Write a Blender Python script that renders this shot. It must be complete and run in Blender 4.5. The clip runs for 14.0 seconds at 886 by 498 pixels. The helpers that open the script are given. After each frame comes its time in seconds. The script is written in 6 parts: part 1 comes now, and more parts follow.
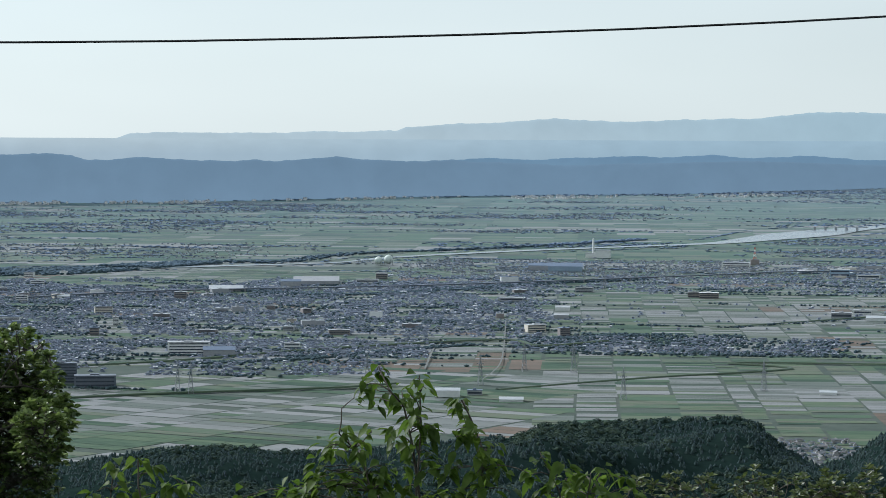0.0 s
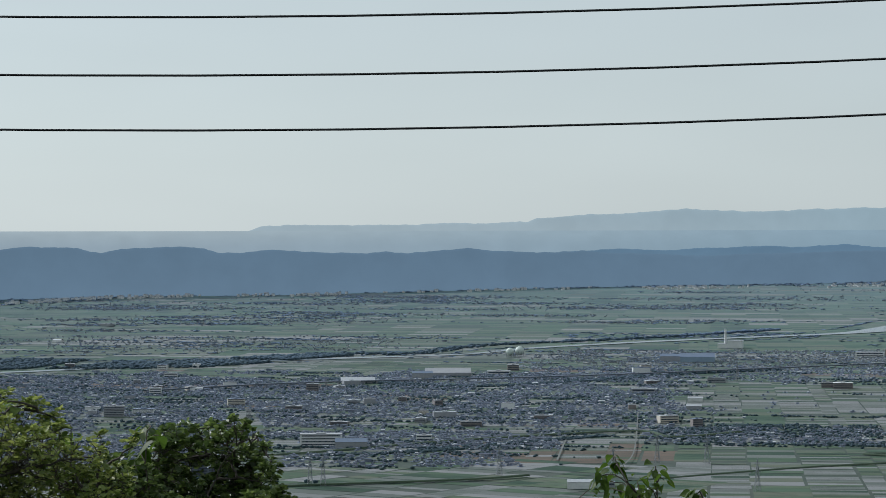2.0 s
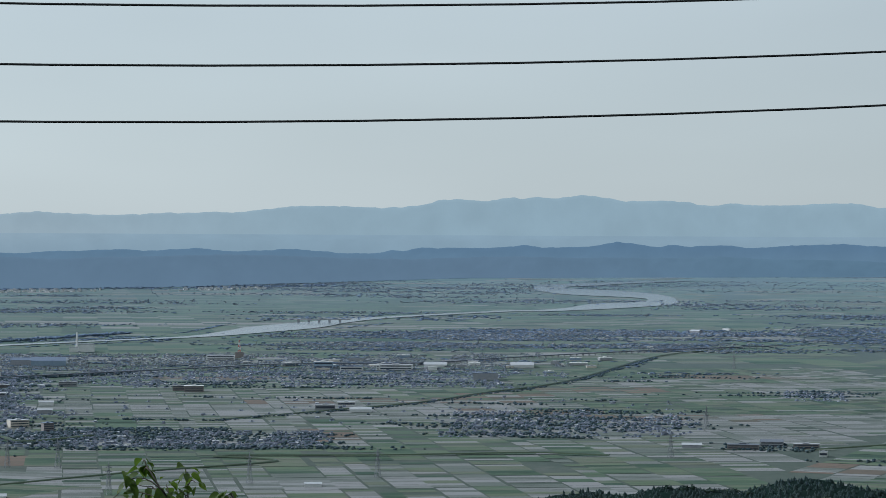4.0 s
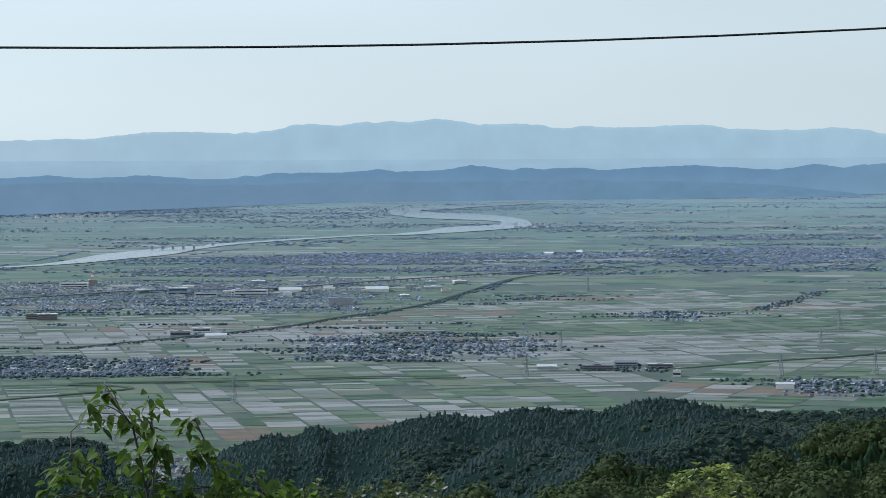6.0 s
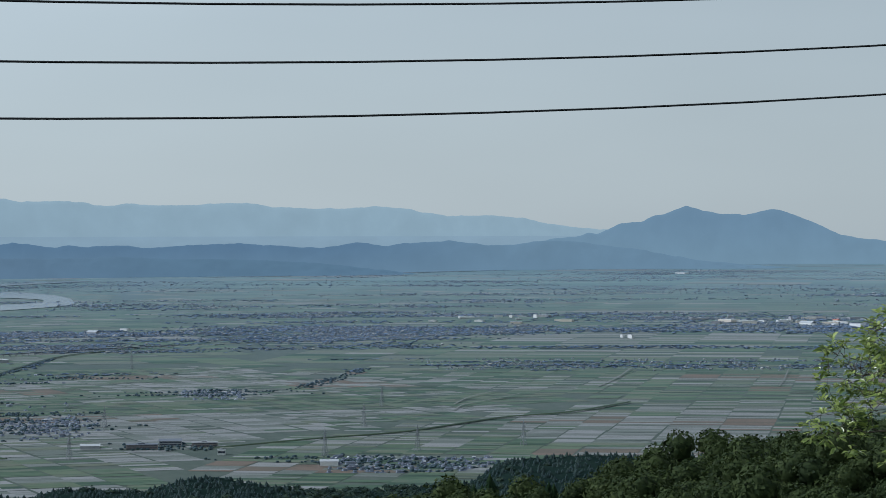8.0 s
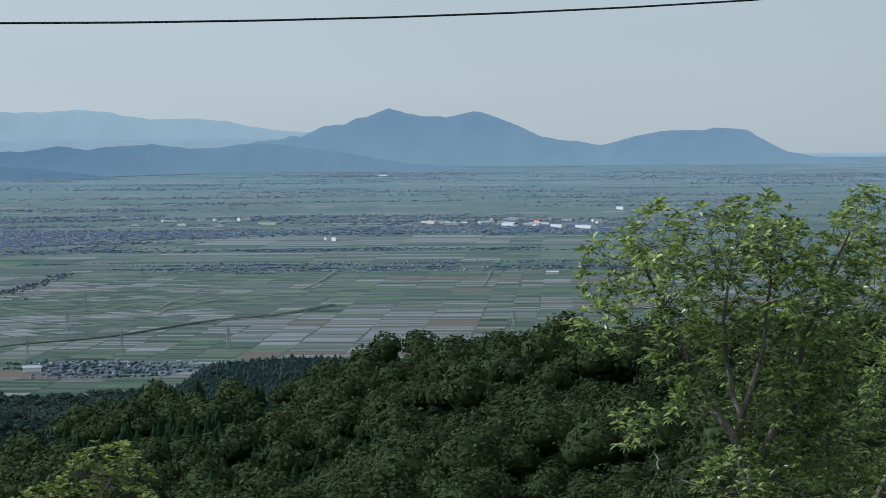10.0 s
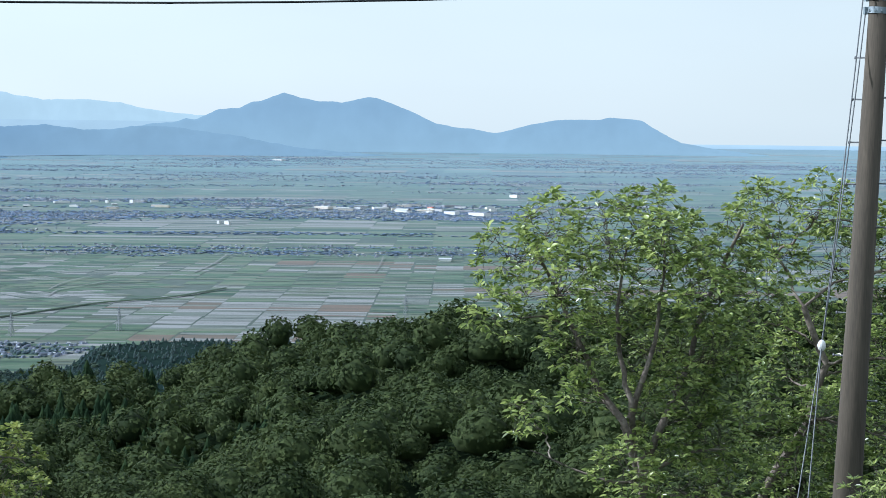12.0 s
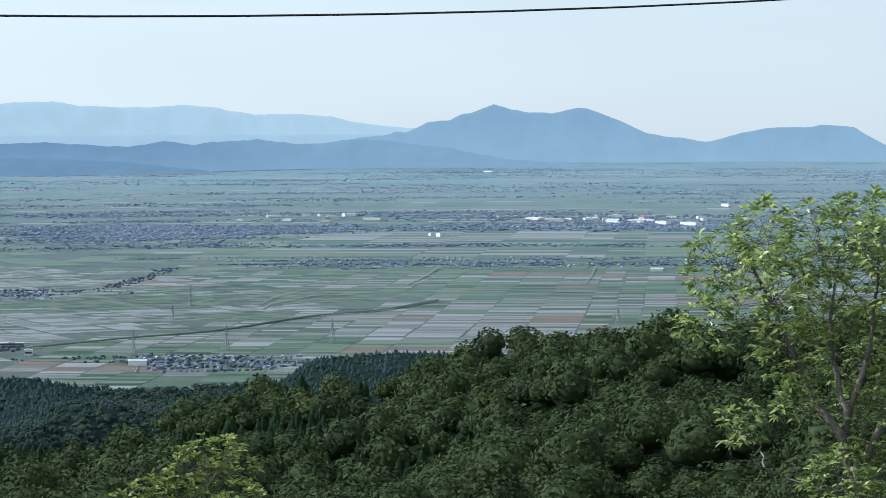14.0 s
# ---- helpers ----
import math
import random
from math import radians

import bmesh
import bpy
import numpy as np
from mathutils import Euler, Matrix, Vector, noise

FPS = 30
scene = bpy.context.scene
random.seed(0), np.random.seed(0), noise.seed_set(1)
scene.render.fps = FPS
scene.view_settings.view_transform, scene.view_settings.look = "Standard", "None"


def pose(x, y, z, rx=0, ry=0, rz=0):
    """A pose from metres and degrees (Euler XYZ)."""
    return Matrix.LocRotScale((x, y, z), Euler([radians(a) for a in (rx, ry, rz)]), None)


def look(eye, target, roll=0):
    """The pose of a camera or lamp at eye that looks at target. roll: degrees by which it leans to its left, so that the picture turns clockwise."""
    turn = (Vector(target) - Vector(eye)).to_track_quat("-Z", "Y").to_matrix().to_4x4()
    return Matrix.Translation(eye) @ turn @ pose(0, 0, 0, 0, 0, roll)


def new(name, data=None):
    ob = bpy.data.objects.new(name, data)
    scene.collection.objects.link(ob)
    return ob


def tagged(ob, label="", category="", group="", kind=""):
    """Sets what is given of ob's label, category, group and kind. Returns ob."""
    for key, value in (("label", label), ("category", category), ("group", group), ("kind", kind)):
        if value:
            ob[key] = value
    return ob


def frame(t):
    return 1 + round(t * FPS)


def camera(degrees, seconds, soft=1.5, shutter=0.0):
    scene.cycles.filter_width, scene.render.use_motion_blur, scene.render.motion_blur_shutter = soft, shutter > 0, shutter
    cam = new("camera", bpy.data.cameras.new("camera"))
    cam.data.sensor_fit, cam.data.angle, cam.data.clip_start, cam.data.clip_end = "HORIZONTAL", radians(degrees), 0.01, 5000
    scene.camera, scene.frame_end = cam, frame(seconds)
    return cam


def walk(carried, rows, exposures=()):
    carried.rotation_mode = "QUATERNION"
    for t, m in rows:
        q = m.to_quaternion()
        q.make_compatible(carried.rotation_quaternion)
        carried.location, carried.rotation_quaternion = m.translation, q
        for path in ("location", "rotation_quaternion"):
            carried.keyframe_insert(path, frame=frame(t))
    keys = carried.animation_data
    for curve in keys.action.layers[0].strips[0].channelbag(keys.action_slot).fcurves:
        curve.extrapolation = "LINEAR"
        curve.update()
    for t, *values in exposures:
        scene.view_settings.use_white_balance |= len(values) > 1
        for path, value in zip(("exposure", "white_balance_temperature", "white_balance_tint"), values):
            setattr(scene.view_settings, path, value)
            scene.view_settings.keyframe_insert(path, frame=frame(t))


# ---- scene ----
# ------------------------------------------------------------------ camera
def aim(eye, yaw, pitch, roll):
    """Camera pose: yaw to the right of +y, pitch upward, roll, in degrees."""
    a, b = radians(yaw), radians(pitch)
    way = Vector((math.sin(a) * math.cos(b), math.cos(a) * math.cos(b), math.sin(b)))
    return look(eye, Vector(eye) + way, roll)


cam = camera(18.939, 14.0, soft=0.85)
PATH = [
    # seconds, eye, yaw, pitch, roll
    (0, (0.000, 0.000, 0.000), -15.091, -2.220, 0.260),
    (0.3, (-0.100, -0.009, -0.002), -14.443, -2.186, 0.178),
    (0.5, (-0.149, -0.013, -0.003), -18.351, -1.770, 0.257),
    (1, (-0.359, -0.031, -0.007), -21.297, -1.142, 0.264),
    (1.5, (-0.568, -0.050, -0.010), -20.168, -0.627, 0.051),
    (2, (-0.767, -0.067, -0.020), -17.907, -0.254, -0.108),
    (2.3, (-0.946, -0.083, -0.026), -13.428, -0.180, -0.157),
    (2.5, (-1.125, -0.098, -0.030), -11.701, -0.059, -0.190),
    (2.7, (-1.293, -0.113, -0.034), -9.874, 0.133, -0.059),
    (3, (-1.544, -0.135, -0.040), -7.480, 0.573, 0.138),
    (3.2, (-1.663, -0.145, -0.040), -6.573, 0.873, 0.200),
    (5.3, (-2.580, -0.225, -0.044), -2.121, -2.292, 0.315),
    (5.5, (-2.649, -0.231, -0.044), -2.227, -2.184, 0.097),
    (6, (-2.829, -0.247, -0.045), -0.822, -1.790, -0.265),
    (6.5, (-3.018, -0.264, -0.048), 0.639, -1.385, -0.603),
    (7, (-3.187, -0.278, -0.052), 2.427, -1.035, -0.745),
    (7.5, (-3.406, -0.298, -0.055), 5.379, -0.504, -0.580),
    (8, (-3.725, -0.325, -0.062), 9.005, -0.138, -0.124),
    (8.2, (-3.864, -0.338, -0.065), 10.074, -0.017, -0.056),
    (8.5, (-4.094, -0.358, -0.069), 10.758, 0.207, 0.047),
    (9, (-4.333, -0.378, -0.063), 11.648, -0.085, 0.054),
    (9.2, (-4.412, -0.385, -0.063), 12.363, -1.372, -0.097),
    (11.3, (-4.582, -0.400, -0.060), 18.030, -2.503, 0.211),
    (11.5, (-4.580, -0.400, -0.060), 17.991, -2.544, 0.267),
    (12, (-4.576, -0.400, -0.060), 17.706, -2.552, 0.627),
    (12.5, (-4.573, -0.399, -0.060), 15.740, -2.668, 0.267),
    (13, (-4.569, -0.399, -0.060), 13.660, -2.654, 0.117),
    (13.5, (-4.565, -0.399, -0.060), 12.955, -2.478, -0.117),
    (14, (-4.562, -0.398, -0.070), 13.145, -2.334, -0.182),
]
EXPOSURE = [  # seconds, stops, kelvin, tint
    (0.0, -0.21, 6000, 11), (1.5, -0.47, 6060, 11), (3.2, -0.85, 5980, 11), (5.3, -0.15, 5740, 11), (6.5, -0.26, 5740, 11),
    (7.5, -0.52, 5740, 11), (9.2, -0.80, 5720, 11), (11.3, 0.19, 5600, 12), (12.5, 0.24, 5600, 12), (14.0, 0.10, 5640, 12)]
walk(cam, [(t, aim(e, a, b, c)) for t, e, a, b, c in PATH], EXPOSURE)

# ------------------------------------------------------------------ world and sun
SUN_AZ, SUN_EL = -72.0, 36.0
world = bpy.data.worlds.new("sky")
scene.world = world
world.use_nodes = True
wn = world.node_tree.nodes
sky = wn.new("ShaderNodeTexSky")
sky.sky_type = "NISHITA"
sky.sun_disc = False
sky.sun_elevation, sky.sun_rotation = radians(SUN_EL), radians(SUN_AZ)
sky.altitude, sky.air_density, sky.dust_density, sky.ozone_density = 400, 1.0, 1.0, 2.0
wn["Background"].inputs["Strength"].default_value = 0.10
veil = wn.new("ShaderNodeMix")  # thin white haze all over the sky
veil.data_type = "RGBA"
veil.inputs["Factor"].default_value = 0.80
tc = wn.new("ShaderNodeTexCoord")
drift = wn.new("ShaderNodeMapping")
drift.inputs["Scale"].default_value = (2.2, 2.2, 9.0)
cloud = wn.new("ShaderNodeTexNoise")
cloud.inputs["Scale"].default_value, cloud.inputs["Detail"].default_value = 1.6, 3
soft_range = wn.new("ShaderNodeMapRange")
soft_range.inputs["From Min"].default_value, soft_range.inputs["From Max"].default_value = 0.3, 0.7
soft_range.inputs["To Min"].default_value, soft_range.inputs["To Max"].default_value = 0.95, 1.06
white = wn.new("ShaderNodeVectorMath")
white.operation = "SCALE"
white.inputs[0].default_value = (7.5, 8.25, 8.0)
for a, b in ((tc.outputs["Generated"], drift.inputs["Vector"]), (drift.outputs[0], cloud.inputs["Vector"]), (cloud.outputs[0], soft_range.inputs["Value"]),
             (white.outputs[0], veil.inputs["B"])):
    world.node_tree.links.new(a, b)
world.node_tree.links.new(sky.outputs[0], veil.inputs["A"])
world.node_tree.links.new(veil.outputs["Result"], wn["Background"].inputs["Color"])

sa, se = radians(SUN_AZ), radians(SUN_EL)
sun_way = Vector((math.sin(sa) * math.cos(se), math.cos(sa) * math.cos(se), math.sin(se)))
toward_sun = wn.new("ShaderNodeVectorMath")  # the haze brightens towards the sun
toward_sun.operation = "DOT_PRODUCT"
toward_sun.inputs[1].default_value = sun_way
aureole = wn.new("ShaderNodeMath")
aureole.operation = "MULTIPLY_ADD"
aureole.inputs[1].default_value, aureole.inputs[2].default_value = 0.62, 0.97
both = wn.new("ShaderNodeMath")
both.operation = "MULTIPLY"
for a, b in ((tc.outputs["Generated"], toward_sun.inputs[0]), (toward_sun.outputs["Value"], aureole.inputs[0]), (aureole.outputs[0], both.inputs[0]),
             (soft_range.outputs[0], both.inputs[1]), (both.outputs[0], white.inputs["Scale"])):
    world.node_tree.links.new(a, b)

sun_data = bpy.data.lights.new("sun", "SUN")
sun_data.energy, sun_data.angle, sun_data.color = 4.4, radians(0.6), (1.0, 0.975, 0.94)
sun = new("sun", sun_data)
sun.matrix_world = look(sun_way * 100, (0, 0, 0))


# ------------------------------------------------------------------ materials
# haze painted as surface sheen: share of five kilometres, sheen weight
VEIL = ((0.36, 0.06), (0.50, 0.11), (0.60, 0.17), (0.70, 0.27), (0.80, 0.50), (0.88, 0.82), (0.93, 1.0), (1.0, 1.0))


def material(name, colours, scale=1.0, rough=0.8, fine=8.0, bump=0.0, metal=0.0, island=0.0, sheen=0.0, sheen_tint=(1, 1, 1),
             through_light=0.0, spread=(0.3, 0.7), spec=0.5, stretch=None, grain=0.0, veiled=None, veil_rough=0.32):
    """Noise at two scales between colours; island: how far single pieces differ; veiled: share of a sheen that imitates
    haze, growing with distance.
    """
    m = bpy.data.materials.new(name)
    m.use_nodes = True
    t = m.node_tree
    n, l = t.nodes, t.links
    b = n["Principled BSDF"]
    geo = n.new("ShaderNodeNewGeometry")
    where = geo.outputs["Position"]
    if stretch:
        mp = n.new("ShaderNodeMapping")
        mp.inputs["Scale"].default_value = stretch
        l.new(where, mp.inputs["Vector"])
        where = mp.outputs[0]
    a = n.new("ShaderNodeTexNoise")
    a.inputs["Scale"].default_value, a.inputs["Detail"].default_value = scale, 4
    c = n.new("ShaderNodeTexNoise")
    c.inputs["Scale"].default_value, c.inputs["Detail"].default_value = scale * fine, 3
    for x in (a, c):
        l.new(where, x.inputs["Vector"])
    mix = n.new("ShaderNodeMath")
    mix.operation = "MULTIPLY_ADD"
    l.new(c.outputs[0], mix.inputs[0])
    mix.inputs[1].default_value = 0.45
    part_a = n.new("ShaderNodeMath")
    part_a.operation = "MULTIPLY"
    l.new(a.outputs[0], part_a.inputs[0])
    part_a.inputs[1].default_value = 0.55
    l.new(part_a.outputs[0], mix.inputs[2])
    value = mix.outputs[0]
    if island:
        rnd = n.new("ShaderNodeMath")
        rnd.operation = "MULTIPLY_ADD"
        shift = n.new("ShaderNodeMath")
        shift.operation = "SUBTRACT"
        l.new(geo.outputs["Random Per Island"], shift.inputs[0])
        shift.inputs[1].default_value = 0.5
        l.new(shift.outputs[0], rnd.inputs[0])
        rnd.inputs[1].default_value = island
        l.new(value, rnd.inputs[2])
        value = rnd.outputs[0]
    ramp = n.new("ShaderNodeValToRGB")
    k = len(colours)
    while len(ramp.color_ramp.elements) < k:
        ramp.color_ramp.elements.new(0.5)
    for i, col in enumerate(colours):
        e = ramp.color_ramp.elements[i]
        e.position = spread[0] + (spread[1] - spread[0]) * i / max(1, k - 1)
        e.color = (*col, 1)
    l.new(value, ramp.inputs[0])
    l.new(ramp.outputs[0], b.inputs["Base Color"])
    b.inputs["Roughness"].default_value = rough
    b.inputs["Metallic"].default_value = metal
    b.inputs["Specular IOR Level"].default_value = spec
    if sheen:
        b.inputs["Sheen Weight"].default_value = sheen
        b.inputs["Sheen Roughness"].default_value = 0.32
        b.inputs["Sheen Tint"].default_value = (*sheen_tint, 1)
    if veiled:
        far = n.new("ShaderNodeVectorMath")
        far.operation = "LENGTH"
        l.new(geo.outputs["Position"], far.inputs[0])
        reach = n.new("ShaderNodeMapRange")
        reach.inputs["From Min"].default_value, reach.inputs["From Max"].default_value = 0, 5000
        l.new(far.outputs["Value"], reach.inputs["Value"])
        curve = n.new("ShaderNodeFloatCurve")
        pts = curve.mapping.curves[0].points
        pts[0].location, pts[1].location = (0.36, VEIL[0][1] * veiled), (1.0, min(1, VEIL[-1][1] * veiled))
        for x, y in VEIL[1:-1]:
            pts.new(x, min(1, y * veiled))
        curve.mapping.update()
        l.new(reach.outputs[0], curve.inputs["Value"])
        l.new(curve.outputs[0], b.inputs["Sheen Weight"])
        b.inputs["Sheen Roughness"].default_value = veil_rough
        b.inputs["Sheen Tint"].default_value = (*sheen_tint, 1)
    if bump:
        bp = n.new("ShaderNodeBump")
        bp.inputs["Strength"].default_value = bump
        if grain:
            gn = n.new("ShaderNodeTexNoise")
            gn.inputs["Scale"].default_value, gn.inputs["Detail"].default_value = grain, 3
            l.new(geo.outputs["Position"], gn.inputs["Vector"])
            l.new(gn.outputs[0], bp.inputs["Height"])
        else:
            l.new(c.outputs[0], bp.inputs["Height"])
        l.new(bp.outputs[0], b.inputs["Normal"])
    if through_light:
        tr = n.new("ShaderNodeBsdfTranslucent")
        l.new(ramp.outputs[0], tr.inputs["Color"])
        mx = n.new("ShaderNodeMixShader")
        mx.inputs[0].default_value = through_light
        l.new(b.outputs[0], mx.inputs[1])
        l.new(tr.outputs[0], mx.inputs[2])
        l.new(mx.outputs[0], n["Material Output"].inputs["Surface"])
    return m


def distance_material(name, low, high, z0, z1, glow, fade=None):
    """A distant backdrop slope with haze painted in as its own glow, paler toward its foot; fade: x from, x to, colour
    farther off.
    """
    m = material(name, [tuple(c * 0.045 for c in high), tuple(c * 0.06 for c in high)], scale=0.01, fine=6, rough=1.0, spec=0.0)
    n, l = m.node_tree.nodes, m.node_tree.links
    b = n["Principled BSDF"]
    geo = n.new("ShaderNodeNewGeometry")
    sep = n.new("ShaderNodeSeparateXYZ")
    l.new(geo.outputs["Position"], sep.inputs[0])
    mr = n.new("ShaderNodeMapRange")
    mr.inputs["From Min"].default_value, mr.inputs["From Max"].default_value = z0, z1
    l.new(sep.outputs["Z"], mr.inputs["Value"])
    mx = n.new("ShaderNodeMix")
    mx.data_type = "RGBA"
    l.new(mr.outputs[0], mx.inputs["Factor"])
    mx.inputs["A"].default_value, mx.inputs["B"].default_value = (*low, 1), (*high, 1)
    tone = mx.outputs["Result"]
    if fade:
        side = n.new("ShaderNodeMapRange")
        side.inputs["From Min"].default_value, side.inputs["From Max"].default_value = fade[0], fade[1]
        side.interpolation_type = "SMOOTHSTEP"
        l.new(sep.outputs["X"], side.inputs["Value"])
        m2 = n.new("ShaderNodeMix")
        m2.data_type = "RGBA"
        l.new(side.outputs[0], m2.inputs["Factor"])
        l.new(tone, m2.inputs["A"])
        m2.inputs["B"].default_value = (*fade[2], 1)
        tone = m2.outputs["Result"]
    # soft random mottling of the glow, imitating faint shading of folds
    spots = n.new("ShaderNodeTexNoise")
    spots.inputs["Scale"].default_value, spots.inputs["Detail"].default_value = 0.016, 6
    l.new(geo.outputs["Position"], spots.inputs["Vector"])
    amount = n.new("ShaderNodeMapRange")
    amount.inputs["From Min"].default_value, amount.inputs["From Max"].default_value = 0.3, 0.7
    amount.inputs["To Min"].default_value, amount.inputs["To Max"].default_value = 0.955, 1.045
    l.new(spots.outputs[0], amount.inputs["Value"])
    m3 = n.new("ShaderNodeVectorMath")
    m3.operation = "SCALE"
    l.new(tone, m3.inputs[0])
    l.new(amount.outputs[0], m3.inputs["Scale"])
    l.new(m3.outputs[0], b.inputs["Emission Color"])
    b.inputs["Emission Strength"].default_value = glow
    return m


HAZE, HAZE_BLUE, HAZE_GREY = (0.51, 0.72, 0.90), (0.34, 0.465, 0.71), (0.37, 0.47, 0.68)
M = {}
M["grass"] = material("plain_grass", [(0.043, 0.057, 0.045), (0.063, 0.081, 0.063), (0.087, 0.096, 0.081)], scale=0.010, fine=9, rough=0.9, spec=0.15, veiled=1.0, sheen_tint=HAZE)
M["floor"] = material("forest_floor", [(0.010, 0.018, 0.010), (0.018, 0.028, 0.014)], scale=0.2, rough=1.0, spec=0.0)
# pale tones and streaks paint the sky's reflection on the water
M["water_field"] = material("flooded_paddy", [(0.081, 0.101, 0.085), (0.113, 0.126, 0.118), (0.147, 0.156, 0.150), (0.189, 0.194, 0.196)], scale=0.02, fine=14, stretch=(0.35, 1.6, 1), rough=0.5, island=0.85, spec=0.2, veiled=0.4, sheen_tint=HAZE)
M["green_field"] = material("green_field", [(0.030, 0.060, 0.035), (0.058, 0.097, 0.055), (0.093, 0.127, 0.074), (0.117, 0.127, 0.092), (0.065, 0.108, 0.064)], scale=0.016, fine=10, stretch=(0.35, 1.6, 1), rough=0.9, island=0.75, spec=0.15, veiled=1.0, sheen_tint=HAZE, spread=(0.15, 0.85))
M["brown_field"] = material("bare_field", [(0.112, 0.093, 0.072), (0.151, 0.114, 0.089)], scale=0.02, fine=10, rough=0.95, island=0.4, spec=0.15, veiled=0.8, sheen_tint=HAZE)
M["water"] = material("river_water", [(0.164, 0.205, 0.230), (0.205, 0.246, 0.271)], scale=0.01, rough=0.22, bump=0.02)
# the last, near-white roof tone paints scattered sun glints
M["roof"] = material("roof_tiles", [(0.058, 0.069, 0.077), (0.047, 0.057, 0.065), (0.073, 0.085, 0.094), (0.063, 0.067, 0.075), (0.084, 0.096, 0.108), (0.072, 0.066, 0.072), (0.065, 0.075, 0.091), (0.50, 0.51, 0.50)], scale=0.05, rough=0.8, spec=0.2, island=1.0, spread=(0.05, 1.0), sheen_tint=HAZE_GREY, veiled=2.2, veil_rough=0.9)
# house walls: blue of the haze mixed into the base tones
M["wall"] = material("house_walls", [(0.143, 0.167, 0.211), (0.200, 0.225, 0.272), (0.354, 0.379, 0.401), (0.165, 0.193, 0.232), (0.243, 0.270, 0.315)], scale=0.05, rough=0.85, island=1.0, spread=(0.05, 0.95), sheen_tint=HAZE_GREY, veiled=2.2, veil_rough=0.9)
# far copies of roof and wall, haze mixed into the base colours
M["roof_far"] = material("hazy_roofs", [(0.080, 0.089, 0.100), (0.065, 0.075, 0.086), (0.096, 0.109, 0.113), (0.083, 0.091, 0.096), (0.110, 0.123, 0.122), (0.091, 0.102, 0.106), (0.406, 0.400, 0.344)], scale=0.05, rough=0.8, spec=0.2, island=1.0, spread=(0.05, 0.95), sheen_tint=HAZE_BLUE, veiled=1.3, veil_rough=0.8)
M["wall_far"] = material("hazy_house_walls", [(0.184, 0.206, 0.218), (0.231, 0.250, 0.252), (0.392, 0.403, 0.365), (0.209, 0.228, 0.234), (0.278, 0.294, 0.286)], scale=0.05, rough=0.85, island=1.0, spread=(0.05, 0.95), sheen_tint=HAZE_BLUE, veiled=1.3, veil_rough=0.8)
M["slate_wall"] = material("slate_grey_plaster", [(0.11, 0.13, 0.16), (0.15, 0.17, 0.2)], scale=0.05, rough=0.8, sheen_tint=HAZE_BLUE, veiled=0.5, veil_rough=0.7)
# garden tones lifted and blued, carrying painted haze
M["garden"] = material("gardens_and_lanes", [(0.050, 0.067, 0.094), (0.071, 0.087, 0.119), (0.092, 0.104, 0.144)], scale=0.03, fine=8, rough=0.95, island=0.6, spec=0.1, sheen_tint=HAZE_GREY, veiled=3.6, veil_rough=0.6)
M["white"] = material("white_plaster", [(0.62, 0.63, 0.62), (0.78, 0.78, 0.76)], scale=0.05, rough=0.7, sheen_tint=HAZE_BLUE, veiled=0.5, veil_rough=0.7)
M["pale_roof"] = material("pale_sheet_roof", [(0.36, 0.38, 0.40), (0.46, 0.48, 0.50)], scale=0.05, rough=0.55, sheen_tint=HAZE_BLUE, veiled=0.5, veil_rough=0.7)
M["grey_wall"] = material("grey_concrete", [(0.28, 0.29, 0.31), (0.38, 0.39, 0.40)], scale=0.05, rough=0.8, sheen_tint=HAZE_BLUE, veiled=0.5, veil_rough=0.7)
M["glass_dark"] = material("dark_windows", [(0.04, 0.05, 0.07), (0.07, 0.08, 0.10)], scale=0.1, rough=0.5, spec=0.2)
M["blue_roof"] = material("blue_metal_roof", [(0.10, 0.14, 0.21), (0.14, 0.185, 0.26)], scale=0.05, rough=0.5, sheen_tint=HAZE_BLUE, veiled=0.5, veil_rough=0.7)
M["red"] = material("red_paint", [(0.45, 0.10, 0.07), (0.5, 0.14, 0.1)], scale=0.1, rough=0.6)
M["dome"] = material("pale_green_steel", [(0.5, 0.58, 0.54), (0.6, 0.66, 0.62)], scale=0.1, rough=0.5)
# grove tones raised a little to carry haze on shaded sides
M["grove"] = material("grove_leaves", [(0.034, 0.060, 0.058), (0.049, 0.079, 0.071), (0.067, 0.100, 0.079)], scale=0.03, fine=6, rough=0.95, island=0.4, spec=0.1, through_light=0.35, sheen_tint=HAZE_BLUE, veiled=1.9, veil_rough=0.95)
# far copy of the grove leaves, lifted and blued to paint haze
M["grove_far"] = material("hazy_grove_leaves", [(0.072, 0.109, 0.145), (0.084, 0.122, 0.161), (0.096, 0.140, 0.172)], scale=0.02, fine=6, rough=0.95, island=0.4, spec=0.1, through_light=0.4, sheen_tint=HAZE_BLUE, veiled=2.6, veil_rough=1.0)
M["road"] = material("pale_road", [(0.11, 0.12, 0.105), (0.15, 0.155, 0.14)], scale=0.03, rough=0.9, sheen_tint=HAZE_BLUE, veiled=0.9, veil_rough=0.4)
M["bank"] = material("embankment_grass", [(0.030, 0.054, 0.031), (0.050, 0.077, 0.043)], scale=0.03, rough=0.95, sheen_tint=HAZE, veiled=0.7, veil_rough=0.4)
M["steel"] = material("galvanised_steel", [(0.22, 0.24, 0.26), (0.34, 0.36, 0.38)], scale=0.5, rough=0.5, metal=0.6)
